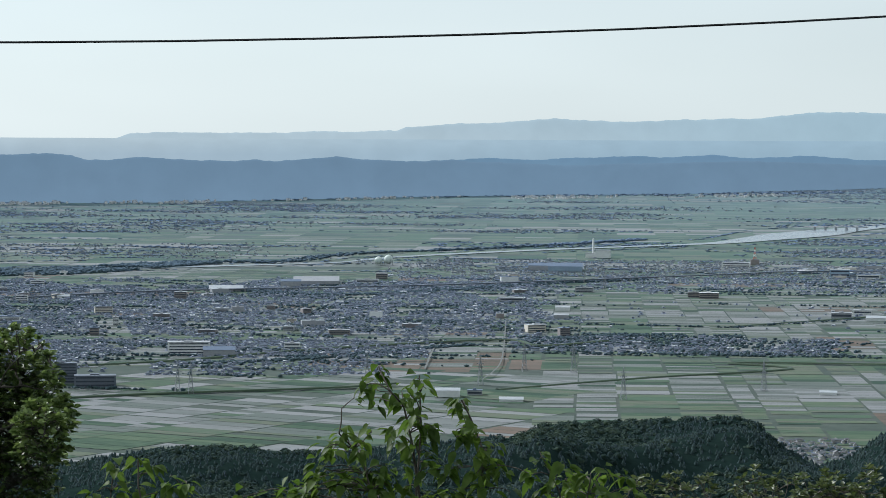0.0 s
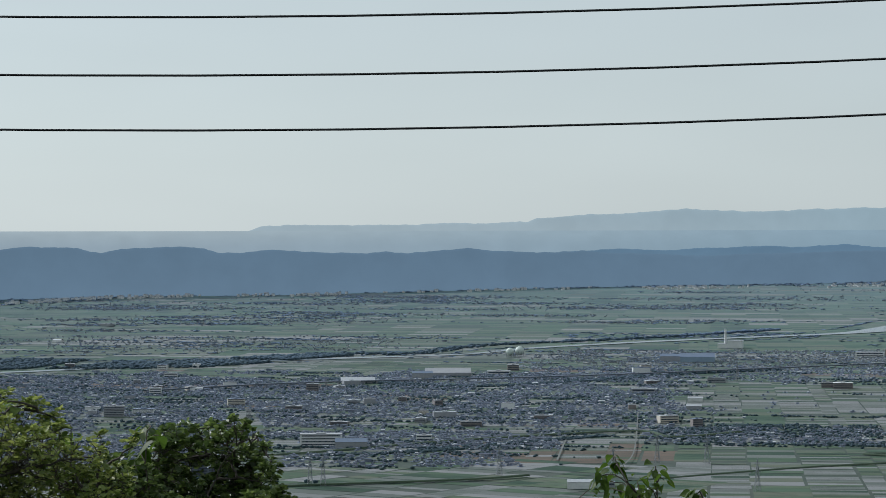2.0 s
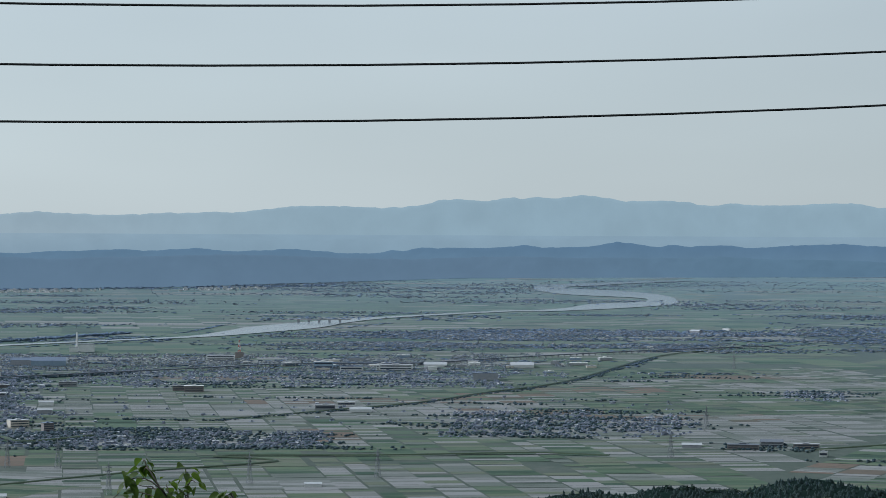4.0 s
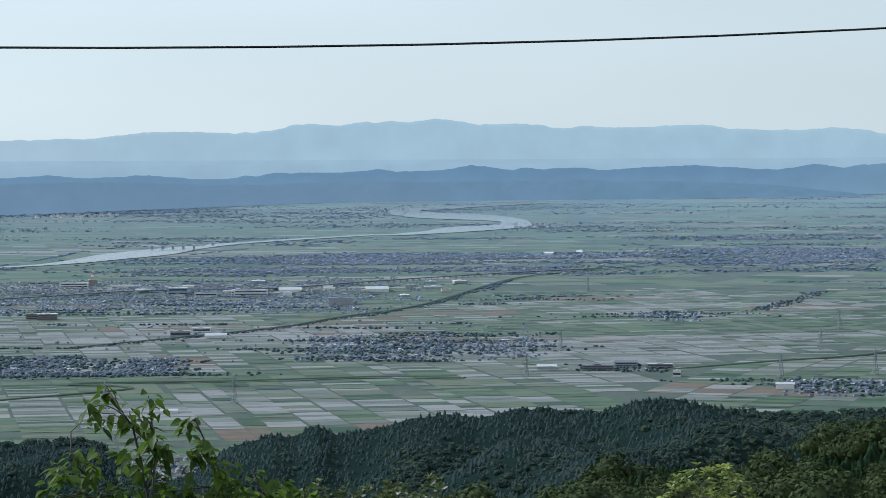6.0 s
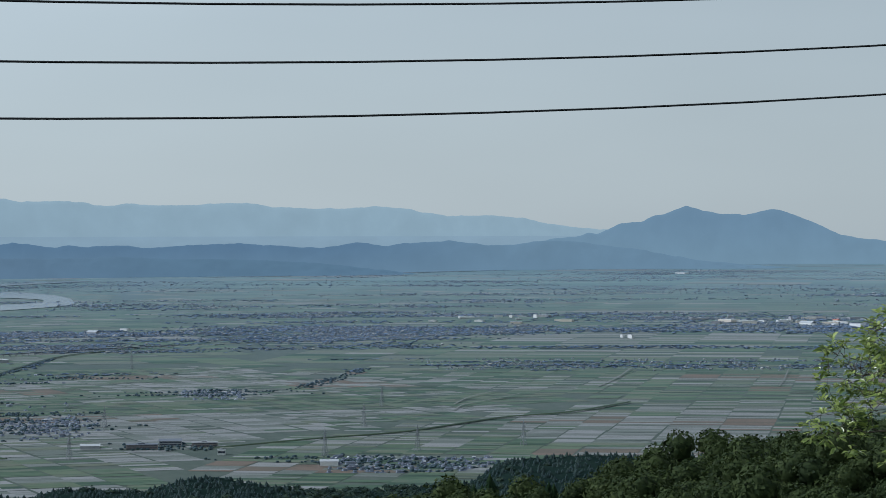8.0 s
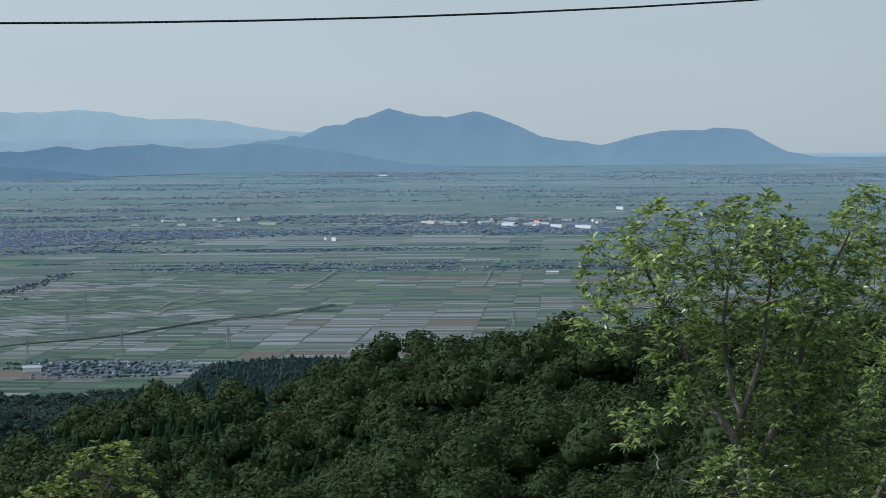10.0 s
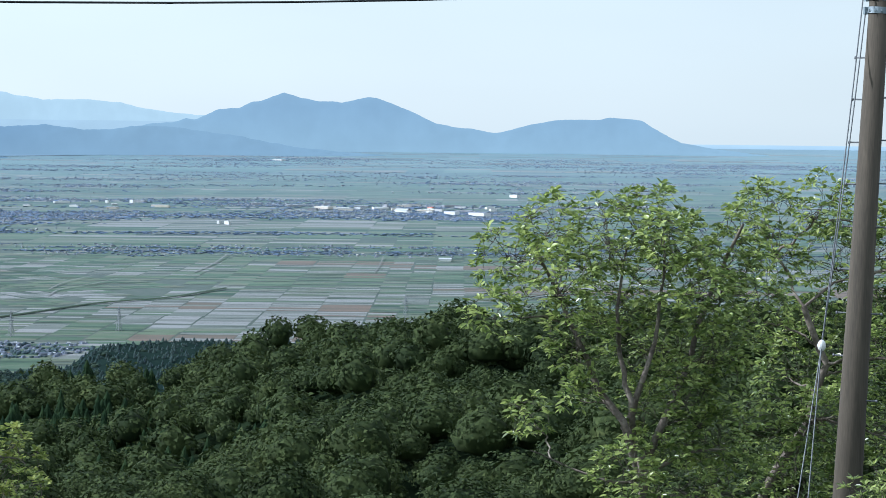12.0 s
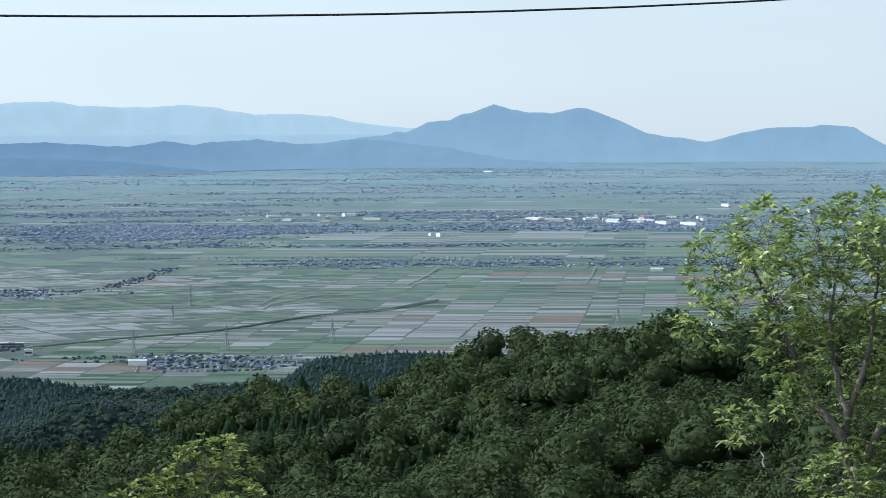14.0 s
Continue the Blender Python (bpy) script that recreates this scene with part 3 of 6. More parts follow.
def field_cells():
    """Paddies in long strips, block by block, in the valley's own metres: corners, kind, distance. Three lies of the land meet along the dikes."""
    out = []
    for zone, turn in ((0, 12), (1, -18), (2, -16)):
        eu, ev = axes(radians(turn))
        for lo, hi, w, d in ((3400, 9500, 122, 252), (9500, 26000, 330, 560), (26000, 62000, 900, 1700)):
            wide = rng.choice([0.6, 0.8, 1.0, 1.0, 1.4], 900) * w * (0.6, 0.75, 0.85)[zone]
            for a, w in zip(np.cumsum(wide) - wide - (16000 if hi < 30000 else 45000), wide):
                if a > (18000 if hi < 30000 else 45000):
                    break
                shift, rows_n = rng.uniform(-120, 120) * (0.4 if lo < 5000 else 1), (rng.integers(4, 8) if zone == 2 else rng.integers(4, 10)) if lo < 5000 else rng.integers(3, 7)
                for b in np.arange(-1500, 28000 if hi < 30000 else 64000, d):
                    c = a * eu + (b + shift) * ev
                    dist, az = math.hypot(*c), math.degrees(math.atan2(c[0], c[1]))
                    edge = np.interp(dist, [5000, 5850, 6500, 7400, 9000, 20000], [3.0, 4.0, 8.0, 12.5, 5.0, 2.0])
                    if not (lo <= dist < hi and -38 < az < 36) or zone != (2 if dist < 5250 and az < -13.5 else 0 if az < edge else 1):
                        continue
                    p, q = (a, b) if lo < 5000 else (0.4 * a, 0.5 * b)
                    k = noise.noise(Vector((p / 1100, q / 520, 3 + zone))) + 0.55 * noise.noise(Vector((p / 420, q / 120, 11)))
                    wet0 = np.interp(dist, [4000, 6500, 9500, 14000], [0.53, 0.52, 0.24, 0.08]) * np.interp(az, [-25, 3, 9, 13, 20], [0.95, 0.9, 0.58, 0.36, 0.3])
                    brown = noise.noise(Vector((p / 800 + 9, q / 420, 8))) > np.interp(az, [-10, 0, 8], [0.30, 0.26, 0.25])
                    cuts = np.concatenate([[0], np.cumsum(rng.uniform(0.6, 1.4, rows_n))])
                    cuts = cuts / cuts[-1] * (d - 8)
                    same = rng.random()
                    gap = 4.0 if dist < 6500 else (2.0 if dist < 9500 else 0.5)
                    far_side = w - gap if rng.random() < 0.7 else w - 0.4
                    lean = rng.normal(0, 2.5)
                    for j in range(rows_n):
                        y0, y1 = cuts[j], cuts[j + 1] - (2.2 if dist < 7500 else 0.6)
                        quad = [c + x * eu + y * ev for x, y in ((lean, y0), (far_side + lean, y0), (far_side + lean, y1), (lean, y1))]
                        r = (rng.random() if rng.random() < (0.85, 0.85, 1.0)[zone] else same) + 1.25 * k
                        kind = 0 if r < wet0 else (2 if brown and dist < 9000 and rng.random() < 0.8 else 1)
                        if kind == 1 and rng.random() < 0.2:
                            continue
                        out.append((*quad, kind, dist))
    return out


CELLS = field_cells()
CELLS.sort(key=lambda c: c[5])
KINDS = ("water_field", "green_field", "brown_field")
LABELS = ("flooded rice paddies with pale standing water", "green rice fields and meadows on the plain", "bare brown fields on the plain")


def quads_of(cells, h):
    P = np.array([[c[0], c[1], c[2], c[3]] for c in cells])
    top = on_plain(P[..., 0], P[..., 1], h)
    return top.reshape(-1, 3), np.arange(len(cells) * 4).reshape(-1, 4)


FRONT = 300
REST = CELLS[FRONT:]
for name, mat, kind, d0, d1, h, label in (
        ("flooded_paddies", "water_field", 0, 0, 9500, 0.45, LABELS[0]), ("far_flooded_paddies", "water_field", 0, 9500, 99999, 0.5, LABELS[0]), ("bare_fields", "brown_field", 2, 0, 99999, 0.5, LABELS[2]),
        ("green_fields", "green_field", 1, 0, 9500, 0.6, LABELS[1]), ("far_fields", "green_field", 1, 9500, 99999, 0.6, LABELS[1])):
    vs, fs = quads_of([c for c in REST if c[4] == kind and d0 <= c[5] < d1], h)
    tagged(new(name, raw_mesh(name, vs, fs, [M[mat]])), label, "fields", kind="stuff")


# ------------------------------------------------------------------ river
def ribbon(points, h, base=None):
    """A strip along (bearing, dip, width): returns vertices and faces on the valley floor."""
    pts = [(*valley(a, e), w) for a, e, w in points]
    P = np.array(pts)
    t = np.arange(len(P))
    tt = np.linspace(0, len(P) - 1, (len(P) - 1) * 6 + 1)
    # Catmull-Rom through the points
    Q = np.vstack([2 * P[0] - P[1], P, 2 * P[-1] - P[-2]])
    out = []
    for x in tt:
        i = min(int(x), len(P) - 2)
        f = x - i
        p0, p1, p2, p3 = Q[i], Q[i + 1], Q[i + 2], Q[i + 3]
        out.append(0.5 * (2 * p1 + (p2 - p0) * f + (2 * p0 - 5 * p1 + 4 * p2 - p3) * f * f + (3 * p1 - p0 - 3 * p2 + p3) * f ** 3))
    C = np.array(out)
    d = np.gradient(C[:, :2], axis=0)
    d /= np.linalg.norm(d, axis=1)[:, None]
    nrm = np.stack([-d[:, 1], d[:, 0]], -1)
    return C, nrm


def strip_object(name, points, h, mat, label, category, kind="structure", raised=0.0, slope=0.0):
    C, nrm = ribbon(points, h)
    L, R = C[:, :2] + nrm * C[:, 2:] / 2, C[:, :2] - nrm * C[:, 2:] / 2
    n = len(C)
    if raised:
        cols = [(C[:, :2] + nrm * (C[:, 2:] / 2 + slope), 0), (L, raised), (R, raised), (C[:, :2] - nrm * (C[:, 2:] / 2 + slope), 0)]
    else:
        cols = [(L, h), (R, h)]
    V = np.concatenate([on_plain(p[:, 0], p[:, 1], hh + np.linspace(0, 4, n)) for p, hh in cols])
    F = []
    for c in range(len(cols) - 1):
        for i in range(n - 1):
            F.append((c * n + i, (c + 1) * n + i, (c + 1) * n + i + 1, c * n + i + 1))
    ob = new(name, raw_mesh(name, V, np.array(F), [mat]))
    return tagged(ob, label, category, kind=kind)


strip_object("river_water", [(-34, -2.66, 60), (-28.45, -2.88, 60), (-23.75, -2.72, 90), (-19.97, -2.61, 90), (-17.53, -2.54, 40), (-16.23, -2.42, 60), (-14.55, -2.32, 80), (-12.75, -2.23, 90), (-10.93, -2.15, 90), (-9.23, -2.07, 120), (-8.25, -1.97, 240), (-7.40, -1.87, 360), (-6.43, -1.75, 240),
                         (-5.09, -1.64, 130), (-2.42, -1.49, 150), (-2.09, -1.50, 170), (-0.87, -1.43, 330), (0.04, -1.34, 560), (0.59, -1.29, 330), (0.71, -1.24, 220), (0.53, -1.19, 330), (-0.32, -1.13, 800), (-0.99, -1.06, 800), (-1.60, -1.01, 420),
                         (-1.70, -0.97, 330), (-1.29, -0.94, 560), (-0.87, -0.91, 500), (-0.01, -0.87, 400), (1.21, -0.82, 330)],
             2.0, M["water"], "wide pale river winding across the plain", "river")
strip_object("river_water_far", [(3.9, -0.74, 260), (5.2, -0.72, 300), (6.6, -0.69, 300), (8.4, -0.645, 340), (10.5, -0.60, 300)], 2.0, M["water"], "thin far reach of the river below the hills", "river")


scene_rng = np.random.default_rng(11)

# ------------------------------------------------------------------ towns
RIVER_LINE = [(-23.75, -2.72, 170), (-19.97, -2.61, 170), (-17.53, -2.54, 60), (-16.23, -2.42, 130), (-12.75, -2.23, 260), (-9.23, -2.07, 300), (-6.43, -1.74, 700), (-3.02, -1.52, 400)]
RIVERSIDE = [(RIVER_LINE, -40, 22), (RIVER_LINE, 60, 22),
             ([(-8.87, -3.85, 16), (-4.46, -3.47, 16), (-1.37, -3.01, 16), (0.59, -2.46, 18)], -18, 30),
             ([(-20.97, -4.65, 16), (-17.82, -4.41, 16), (-13.91, -4.20, 16)], -16, 36),
             ([(-34, -2.72, 60), (-28, -2.68, 60), (-22, -2.62, 60)], 60, 8), ([(-34, -2.60, 60), (-28, -2.55, 60), (-22, -2.5, 60)], 60, 10),
             ([(6.05, -3.12, 12), (7.14, -2.82, 14), (7.26, -2.70, 10)], 20, 9)]
HOUSE_V = np.array([[-5, -4, 0], [5, -4, 0], [5, 4, 0], [-5, 4, 0], [-5, -4, 5.5], [5, -4, 5.5], [5, 4, 5.5], [-5, 4, 5.5], [-5, 0, 8], [5, 0, 8],
                    [-5.6, -4.7, 5.1], [5.6, -4.7, 5.1], [5.6, 0, 8.3], [-5.6, 0, 8.3], [-5.6, 4.7, 5.1], [5.6, 4.7, 5.1]], float)
HOUSE_F3 = np.array([[0, 1, 5], [0, 5, 4], [1, 2, 6], [1, 6, 5], [2, 3, 7], [2, 7, 6], [3, 0, 4], [3, 4, 7], [4, 8, 7], [5, 6, 9], [10, 11, 12], [10, 12, 13], [13, 12, 15], [13, 15, 14]])
HOUSE_I = np.array([0] * 10 + [1] * 4)


def place_many(template_v, faces, index, U, Vv, yaw, size, h0=0.0):
    """Copies of a small template on the valley floor, joined."""
    n, k = len(U), len(template_v)
    c, s = np.cos(yaw)[:, None], np.sin(yaw)[:, None]
    t = template_v[None] * size[:, None, :]
    x, y = t[..., 0] * c - t[..., 1] * s + U[:, None], t[..., 0] * s + t[..., 1] * c + Vv[:, None]
    W = on_plain(x, y, t[..., 2] + h0)
    # heights keep the scale of their own place
    return W.reshape(-1, 3), (faces[None] + (np.arange(n) * k)[:, None, None]).reshape(-1, faces.shape[1]), np.tile(index, n)


def scatter(az0, az1, el0, el1, count, ragged=0.35, seed=0):
    """Places inside a stretch of the plain, thinning out raggedly at its edges."""
    g = np.random.default_rng(seed)
    out = []
    d0, d1 = DROP / math.tan(radians(-el0)), DROP / math.tan(radians(-el1))
    while len(out) < count:
        d = math.sqrt(g.uniform(d0 * d0, d1 * d1))
        a = g.uniform(az0, az1)
        ea, ed = min(a - az0, az1 - a) / (az1 - az0), min(d - d0, d1 - d) / (d1 - d0)
        k = noise.noise(Vector((a * 1.1, d / 420, seed)))
        if min(ea * 5, ed * 5, 1) + ragged * 1.6 * k > ragged * g.random() + 0.25 and k > (-0.27 if ragged < 0.4 else -0.5):
            out.append((d * math.sin(radians(a)), d * math.cos(radians(a))))
    return np.array(out)


TOWNS = [  # bearing from, to, dip from, to, houses, clumps of trees
    (-34, -11.6, -4.25, -2.85, 13500, 1500), (-34, -22, -4.8, -4.15, 2200, 400), (-25, -14.4, -4.62, -4.15, 1500, 250), (-21.8, -15.9, -4.98, -4.62, 300, 50), (-36, -17, -2.5, -2.08, 1300, 400), (-17.2, -1.2, -3.2, -2.4, 5600, 700),
    (-14.0, -6.2, -4.5, -4.08, 760, 300), (-4.2, 1.6, -4.25, -3.62, 560, 240), (6.2, 10.3, -4.98, -4.6, 170, 60), (3.2, 4.8, -3.4, -3.15, 80, 50), (-0.6, 1.3, -3.02, -2.8, 16, 50),
    (-7.2, 2.6, -2.38, -1.88, 4800, 200), (2, 12, -2.45, -1.75, 2400, 260), (2, 22, -2.05, -1.5, 1500, 260), (7.5, 20, -2.78, -2.5, 430, 160), (12.6, 21, -1.95, -1.6, 1000, 60),
    (-36, 30, -1.75, -1.12, 3600, 900), (10, 34, -1.2, -0.62, 3200, 500), (-14, 30, -1.15, -0.8, 3400, 0), (-36, -8, -2.1, -1.25, 4200, 0), (-7.9, -6.1, -6.9, -6.2, 130, 30), (0, 34, -0.98, -0.56, 3600, 300), (-8, 2, -1.15, -0.88, 1500, 100), (18, 34, -3.2, -2.0, 500, 300), (-20, 2, -4.0, -3.3, 160, 120), (-34, -22, -5.2, -4.4, 500, 80)]
hu, hv, gu, gv = [], [], [], []
for i, (a0, a1, e0, e1, n, g) in enumerate(TOWNS):
    if e0 > -2.6 and a1 > -15:
        # villages strung out over the far plain
        hg = np.random.default_rng(i + 700)
        for u0, v0 in scatter(a0, a1, e0, e1, max(3, n // 95), 0.5, i + 1):
            k = hg.integers(30, 150)
            far = math.hypot(u0, v0) / 12000
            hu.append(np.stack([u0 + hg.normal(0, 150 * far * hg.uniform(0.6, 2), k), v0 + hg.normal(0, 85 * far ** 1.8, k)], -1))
            k = hg.integers(110, 300)
            gu.append(np.stack([u0 + hg.normal(0, 170 * far * hg.uniform(0.6, 2), k), v0 + hg.normal(0, 70 * far ** 1.8, k)], -1))
        continue
    p = scatter(a0, a1, e0, e1, n, 0.35, i + 1)
    hu.append(p)
    gg = np.random.default_rng(i + 500)
    for u0, v0 in scatter(a0 - 0.3, a1 + 0.3, e0 - 0.03, e1 + 0.02, max(4, g // 9), 0.5, i + 101):
        k = gg.integers(8, 70)
        along, deep = k * gg.uniform(0.8, 1.7) * (1 + math.hypot(u0, v0) / 15000), gg.uniform(5, 26)
        gu.append(np.stack([u0 + gg.normal(0, along, k), v0 + gg.normal(0, deep, k)], -1))
WOODS = [(1.6, 4.1, -4.46, -4.28, 130), (-3.2, 0.6, -4.2, -3.7, 260), (-13, -6.6, -4.45, -4.1, 300), (6.3, 10.0, -4.9, -4.62, 120), (4, 22, -1.98, -1.82, 2200), (6, 20, -2.3, -2.22, 900), (-4, 6, -1.98, -1.86, 1200), (2, 14, -1.62, -1.55, 900), (-16, -9, -2.2, -2.05, 500), (-9, -2, -1.72, -1.58, 600), (1, 9, -2.22, -2.02, 500), (3, 16, -1.75, -1.68, 400), (8, 22, -2.72, -2.62, 700), (-13, -8, -4.1, -4.02, 260)]
for k, (a0, a1, e0, e1, c) in enumerate(WOODS):
    gu.append(scatter(a0, a1, e0, e1, c, 0.6, 300 + k))
# rows of bushes along the river banks and the embankments
for pts, off, step in RIVERSIDE:
    C, nrm = ribbon(pts, 0)
    seg = np.concatenate([[0], np.cumsum(np.hypot(*np.diff(C[:, :2], axis=0).T))])
    d = np.sort(scene_rng.uniform(0, seg[-1], int(seg[-1] / step)))
    keep = np.array([noise.noise(Vector((x / 500, off, 7))) > -0.1 for x in d])
    d = d[keep]
    q = np.stack([np.interp(d, seg, C[:, 0]), np.interp(d, seg, C[:, 1])], -1)
    nn = np.stack([np.interp(d, seg, nrm[:, 0]), np.interp(d, seg, nrm[:, 1])], -1)
    half = np.interp(d, seg, C[:, 2]) / 2
    gu.append(q + nn * (np.sign(off) * half + off + scene_rng.normal(0, 12, len(d)))[:, None])
HP, GP = np.concatenate(hu), np.concatenate(gu)
order = np.argsort(np.hypot(HP[:, 0], HP[:, 1]))
HP = HP[order]
nh = len(HP)
yaw = TURN + scene_rng.choice([0, math.pi / 2], nh) + scene_rng.normal(0, 0.12, nh)
dist = np.hypot(HP[:, 0], HP[:, 1])
grow = np.interp(dist, [4000, 9000, 20000], [0.60, 0.58, 0.9])
size = np.stack([grow * scene_rng.uniform(0.8, 1.5, nh), grow * scene_rng.uniform(0.8, 1.25, nh), grow * scene_rng.uniform(0.75, 1.2, nh)], -1)
big = scene_rng.random(nh) < 0.05
size[big] *= np.array([2.2, 1.6, 1.5])
OWN = 240
plot = np.array([[-11, -10, 0], [11, -10, 0], [11, 10, 0], [-11, 10, 0]], float)
v, f, ix = place_many(plot, np.array([[0, 1, 2], [0, 2, 3]]), np.array([0, 0]), HP[:, 0], HP[:, 1], yaw, np.stack([np.full(nh, 1.0), scene_rng.uniform(0.8, 1.5, nh), np.ones(nh)], -1) * grow[:, None], 0.8)
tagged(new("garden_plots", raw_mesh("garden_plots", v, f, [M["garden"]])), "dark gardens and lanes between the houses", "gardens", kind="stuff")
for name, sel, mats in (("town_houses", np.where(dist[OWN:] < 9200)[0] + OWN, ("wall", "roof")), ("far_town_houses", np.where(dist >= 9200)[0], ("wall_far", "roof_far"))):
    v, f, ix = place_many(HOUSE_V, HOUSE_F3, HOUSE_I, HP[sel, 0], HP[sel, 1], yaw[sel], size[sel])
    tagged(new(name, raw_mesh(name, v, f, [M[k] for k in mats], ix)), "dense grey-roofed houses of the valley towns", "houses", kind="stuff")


# ------------------------------------------------------------------ trees: shared shapes
def crown_template(seed, core, leaves, leaf, flat=0.85):
    """A dense rounded crown of several lumps with single sprays of leaves over it: unit size, on z = 0."""
    g = np.random.default_rng(seed)
    lumps = [(0.55 * math.cos(k * 0.9 + g.normal(0, 0.3)), 0.55 * math.sin(k * 0.9 + g.normal(0, 0.3)), g.uniform(-0.25, 0.25), g.uniform(0.34, 0.52)) for k in range(7)]
    lumps += [(0.72 * math.cos(k * 0.79 + g.normal(0, 0.3)), 0.72 * math.sin(k * 0.79 + g.normal(0, 0.3)), g.uniform(-0.3, 0.35), g.uniform(0.2, 0.32)) for k in range(8)]
    lumps += [(0.45 * math.cos(k * 1.26 + g.normal(0, 0.4)), 0.45 * math.sin(k * 1.26 + g.normal(0, 0.4)), g.uniform(0.45, 0.75), g.uniform(0.2, 0.32)) for k in range(5)]
    lumps += [(0.32 * math.cos(k * 1.57 + g.normal(0, 0.4)), 0.32 * math.sin(k * 1.57 + g.normal(0, 0.4)), g.uniform(0.3, 0.6), g.uniform(0.30, 0.45)) for k in range(4)]
    lumps += [(0.1 * g.normal(), 0.1 * g.normal(), g.uniform(0.45, 0.65), 0.42), (0, 0, 0, 0.72)]
    L = np.array(lumps)
    C, R = L[:, :3], L[:, 3]

    def reach(D):
        """How far the lumps reach along each direction."""
        h = D @ C.T
        q = R * R - ((C * C).sum(1) - h * h)
        return np.where(q > 0, h + np.sqrt(np.maximum(q, 0)), 0.45).max(1)

    bm = bmesh.new()
    bmesh.ops.create_icosphere(bm, subdivisions=core, radius=1)
    D = np.array([tuple(v.co) for v in bm.verts])
    D /= np.linalg.norm(D, axis=1)[:, None]
    rough = np.array([0.13 * noise.noise(v.co * 4.0 + Vector((seed, 0, 0))) + 0.13 * noise.noise(v.co * 9.0 + Vector((0, seed, 0))) + 0.07 * noise.noise(v.co * 17.0) for v in bm.verts])
    V = D * (reach(D) * (0.81 + rough))[:, None]
    F = np.array([[w.index for w in f.verts] for f in bm.faces])
    bm.free()
    F = F[V[F][:, :, 2].max(1) > -0.55]
    D = g.normal(size=(leaves, 3))
    D[:, 2] = np.where(g.random(leaves) < 0.85, np.abs(D[:, 2]), D[:, 2])
    D /= np.linalg.norm(D, axis=1)[:, None]
    P = D * (reach(D) * g.uniform(0.86, 1.09, leaves))[:, None]
    N = D + g.normal(0, 0.4, (leaves, 3))
    N /= np.linalg.norm(N, axis=1)[:, None]
    T = np.cross(N, g.normal(size=(leaves, 3)))
    T /= np.linalg.norm(T, axis=1)[:, None]
    B = np.cross(N, T)
    S = (leaf * g.uniform(0.5, 1.2, leaves))[:, None]
    tri = np.stack([P + T * S, P - T * S * 0.6 + B * S * 0.8, P - T * S * 0.6 - B * S * 0.8], 1).reshape(-1, 3)
    F = np.concatenate([F, len(V) + np.arange(leaves * 3).reshape(-1, 3)])
    V = np.concatenate([V, tri]) * np.array([1, 1, flat]) + np.array([0, 0, 1.0])
    return V, F


def conifer_template(tiers, sides, seed):
    g = np.random.default_rng(seed)
    V, F = [], []
    for k in range(tiers):
        z0 = 0.08 + 0.85 * k / tiers
        r = 0.5 * (1 - k / tiers) ** 0.8 + 0.05
        o = len(V)
        V.append(np.array([0, 0, min(1.0, z0 + 1.6 / tiers + 0.06)]))
        for i in range(sides * 2):
            a = math.pi * i / sides + g.normal(0, 0.1)
            rr = r * (g.uniform(0.8, 1.15) if i % 2 == 0 else g.uniform(0.45, 0.65))
            V.append(np.array([rr * math.cos(a), rr * math.sin(a), z0 - (0.035 if i % 2 == 0 else -0.03)]))
        for i in range(sides * 2):
            F.append((o, o + 1 + i, o + 1 + (i + 1) % (sides * 2)))
    return np.array(V), np.array(F)


def joined(templates, pos, size, tall, seed):
    """Turned copies of the templates at pos (n, 3), joined into one set of vertices and faces."""
    g = np.random.default_rng(seed)
    VV, FF, o = [], [], 0
    pick = g.integers(0, len(templates), len(pos))
    for k, (tv, tf) in enumerate(templates):
        sel = np.where(pick == k)[0]
        if not len(sel):
            continue
        a = g.uniform(0, 2 * math.pi, len(sel))
        c, s = np.cos(a)[:, None], np.sin(a)[:, None]
        x, y = tv[:, 0] * c - tv[:, 1] * s, tv[:, 0] * s + tv[:, 1] * c
        w = np.stack([x * size[sel, None], y * size[sel, None], tv[None, :, 2] * tall[sel, None]], -1) + pos[sel][:, None]
        VV.append(w.reshape(-1, 3))
        FF.append((tf[None] + (np.arange(len(sel)) * len(tv))[:, None, None]).reshape(-1, 3) + o)
        o += len(sel) * len(tv)
    return np.concatenate(VV), np.concatenate(FF)


def dome_template(sides, seed):
    """A low uneven clump of trees: unit size, on z = 0."""
    g = np.random.default_rng(seed)
    V = [np.array([g.normal(0, 0.15), g.normal(0, 0.15), g.uniform(1.5, 2.0)])]
    for z, r in ((1.05, 0.95), (0.0, 0.85)):
        for i in range(sides):
            a = 2 * math.pi * (i + g.uniform(-0.3, 0.3)) / sides
            V.append(np.array([r * g.uniform(0.7, 1.25) * math.cos(a), r * g.uniform(0.7, 1.25) * math.sin(a), z * g.uniform(0.7, 1.35)]))
    F = [(0, 1 + i, 1 + (i + 1) % sides) for i in range(sides)]
    for i in range(sides):
        j = (i + 1) % sides
        F.append((1 + i, 1 + sides + i, 1 + j))
        if sides > 5:
            F.append((1 + j, 1 + sides + i, 1 + sides + j))
    return np.array(V), np.array(F)


# groves on the plain
small = [dome_template(6, 200 + i) for i in range(8)]
mids = [crown_template(240 + i, 1, 44, 0.26) for i in range(6)]
tiny = [dome_template(5, 220 + i) for i in range(6)]
gd = np.hypot(GP[:, 0], GP[:, 1])
thin = (gd < 9000) | (scene_rng.random(len(gd)) < np.interp(gd, [9000, 14000, 22000], [0.75, 0.5, 0.14]))
GP, gd = GP[thin], gd[thin]
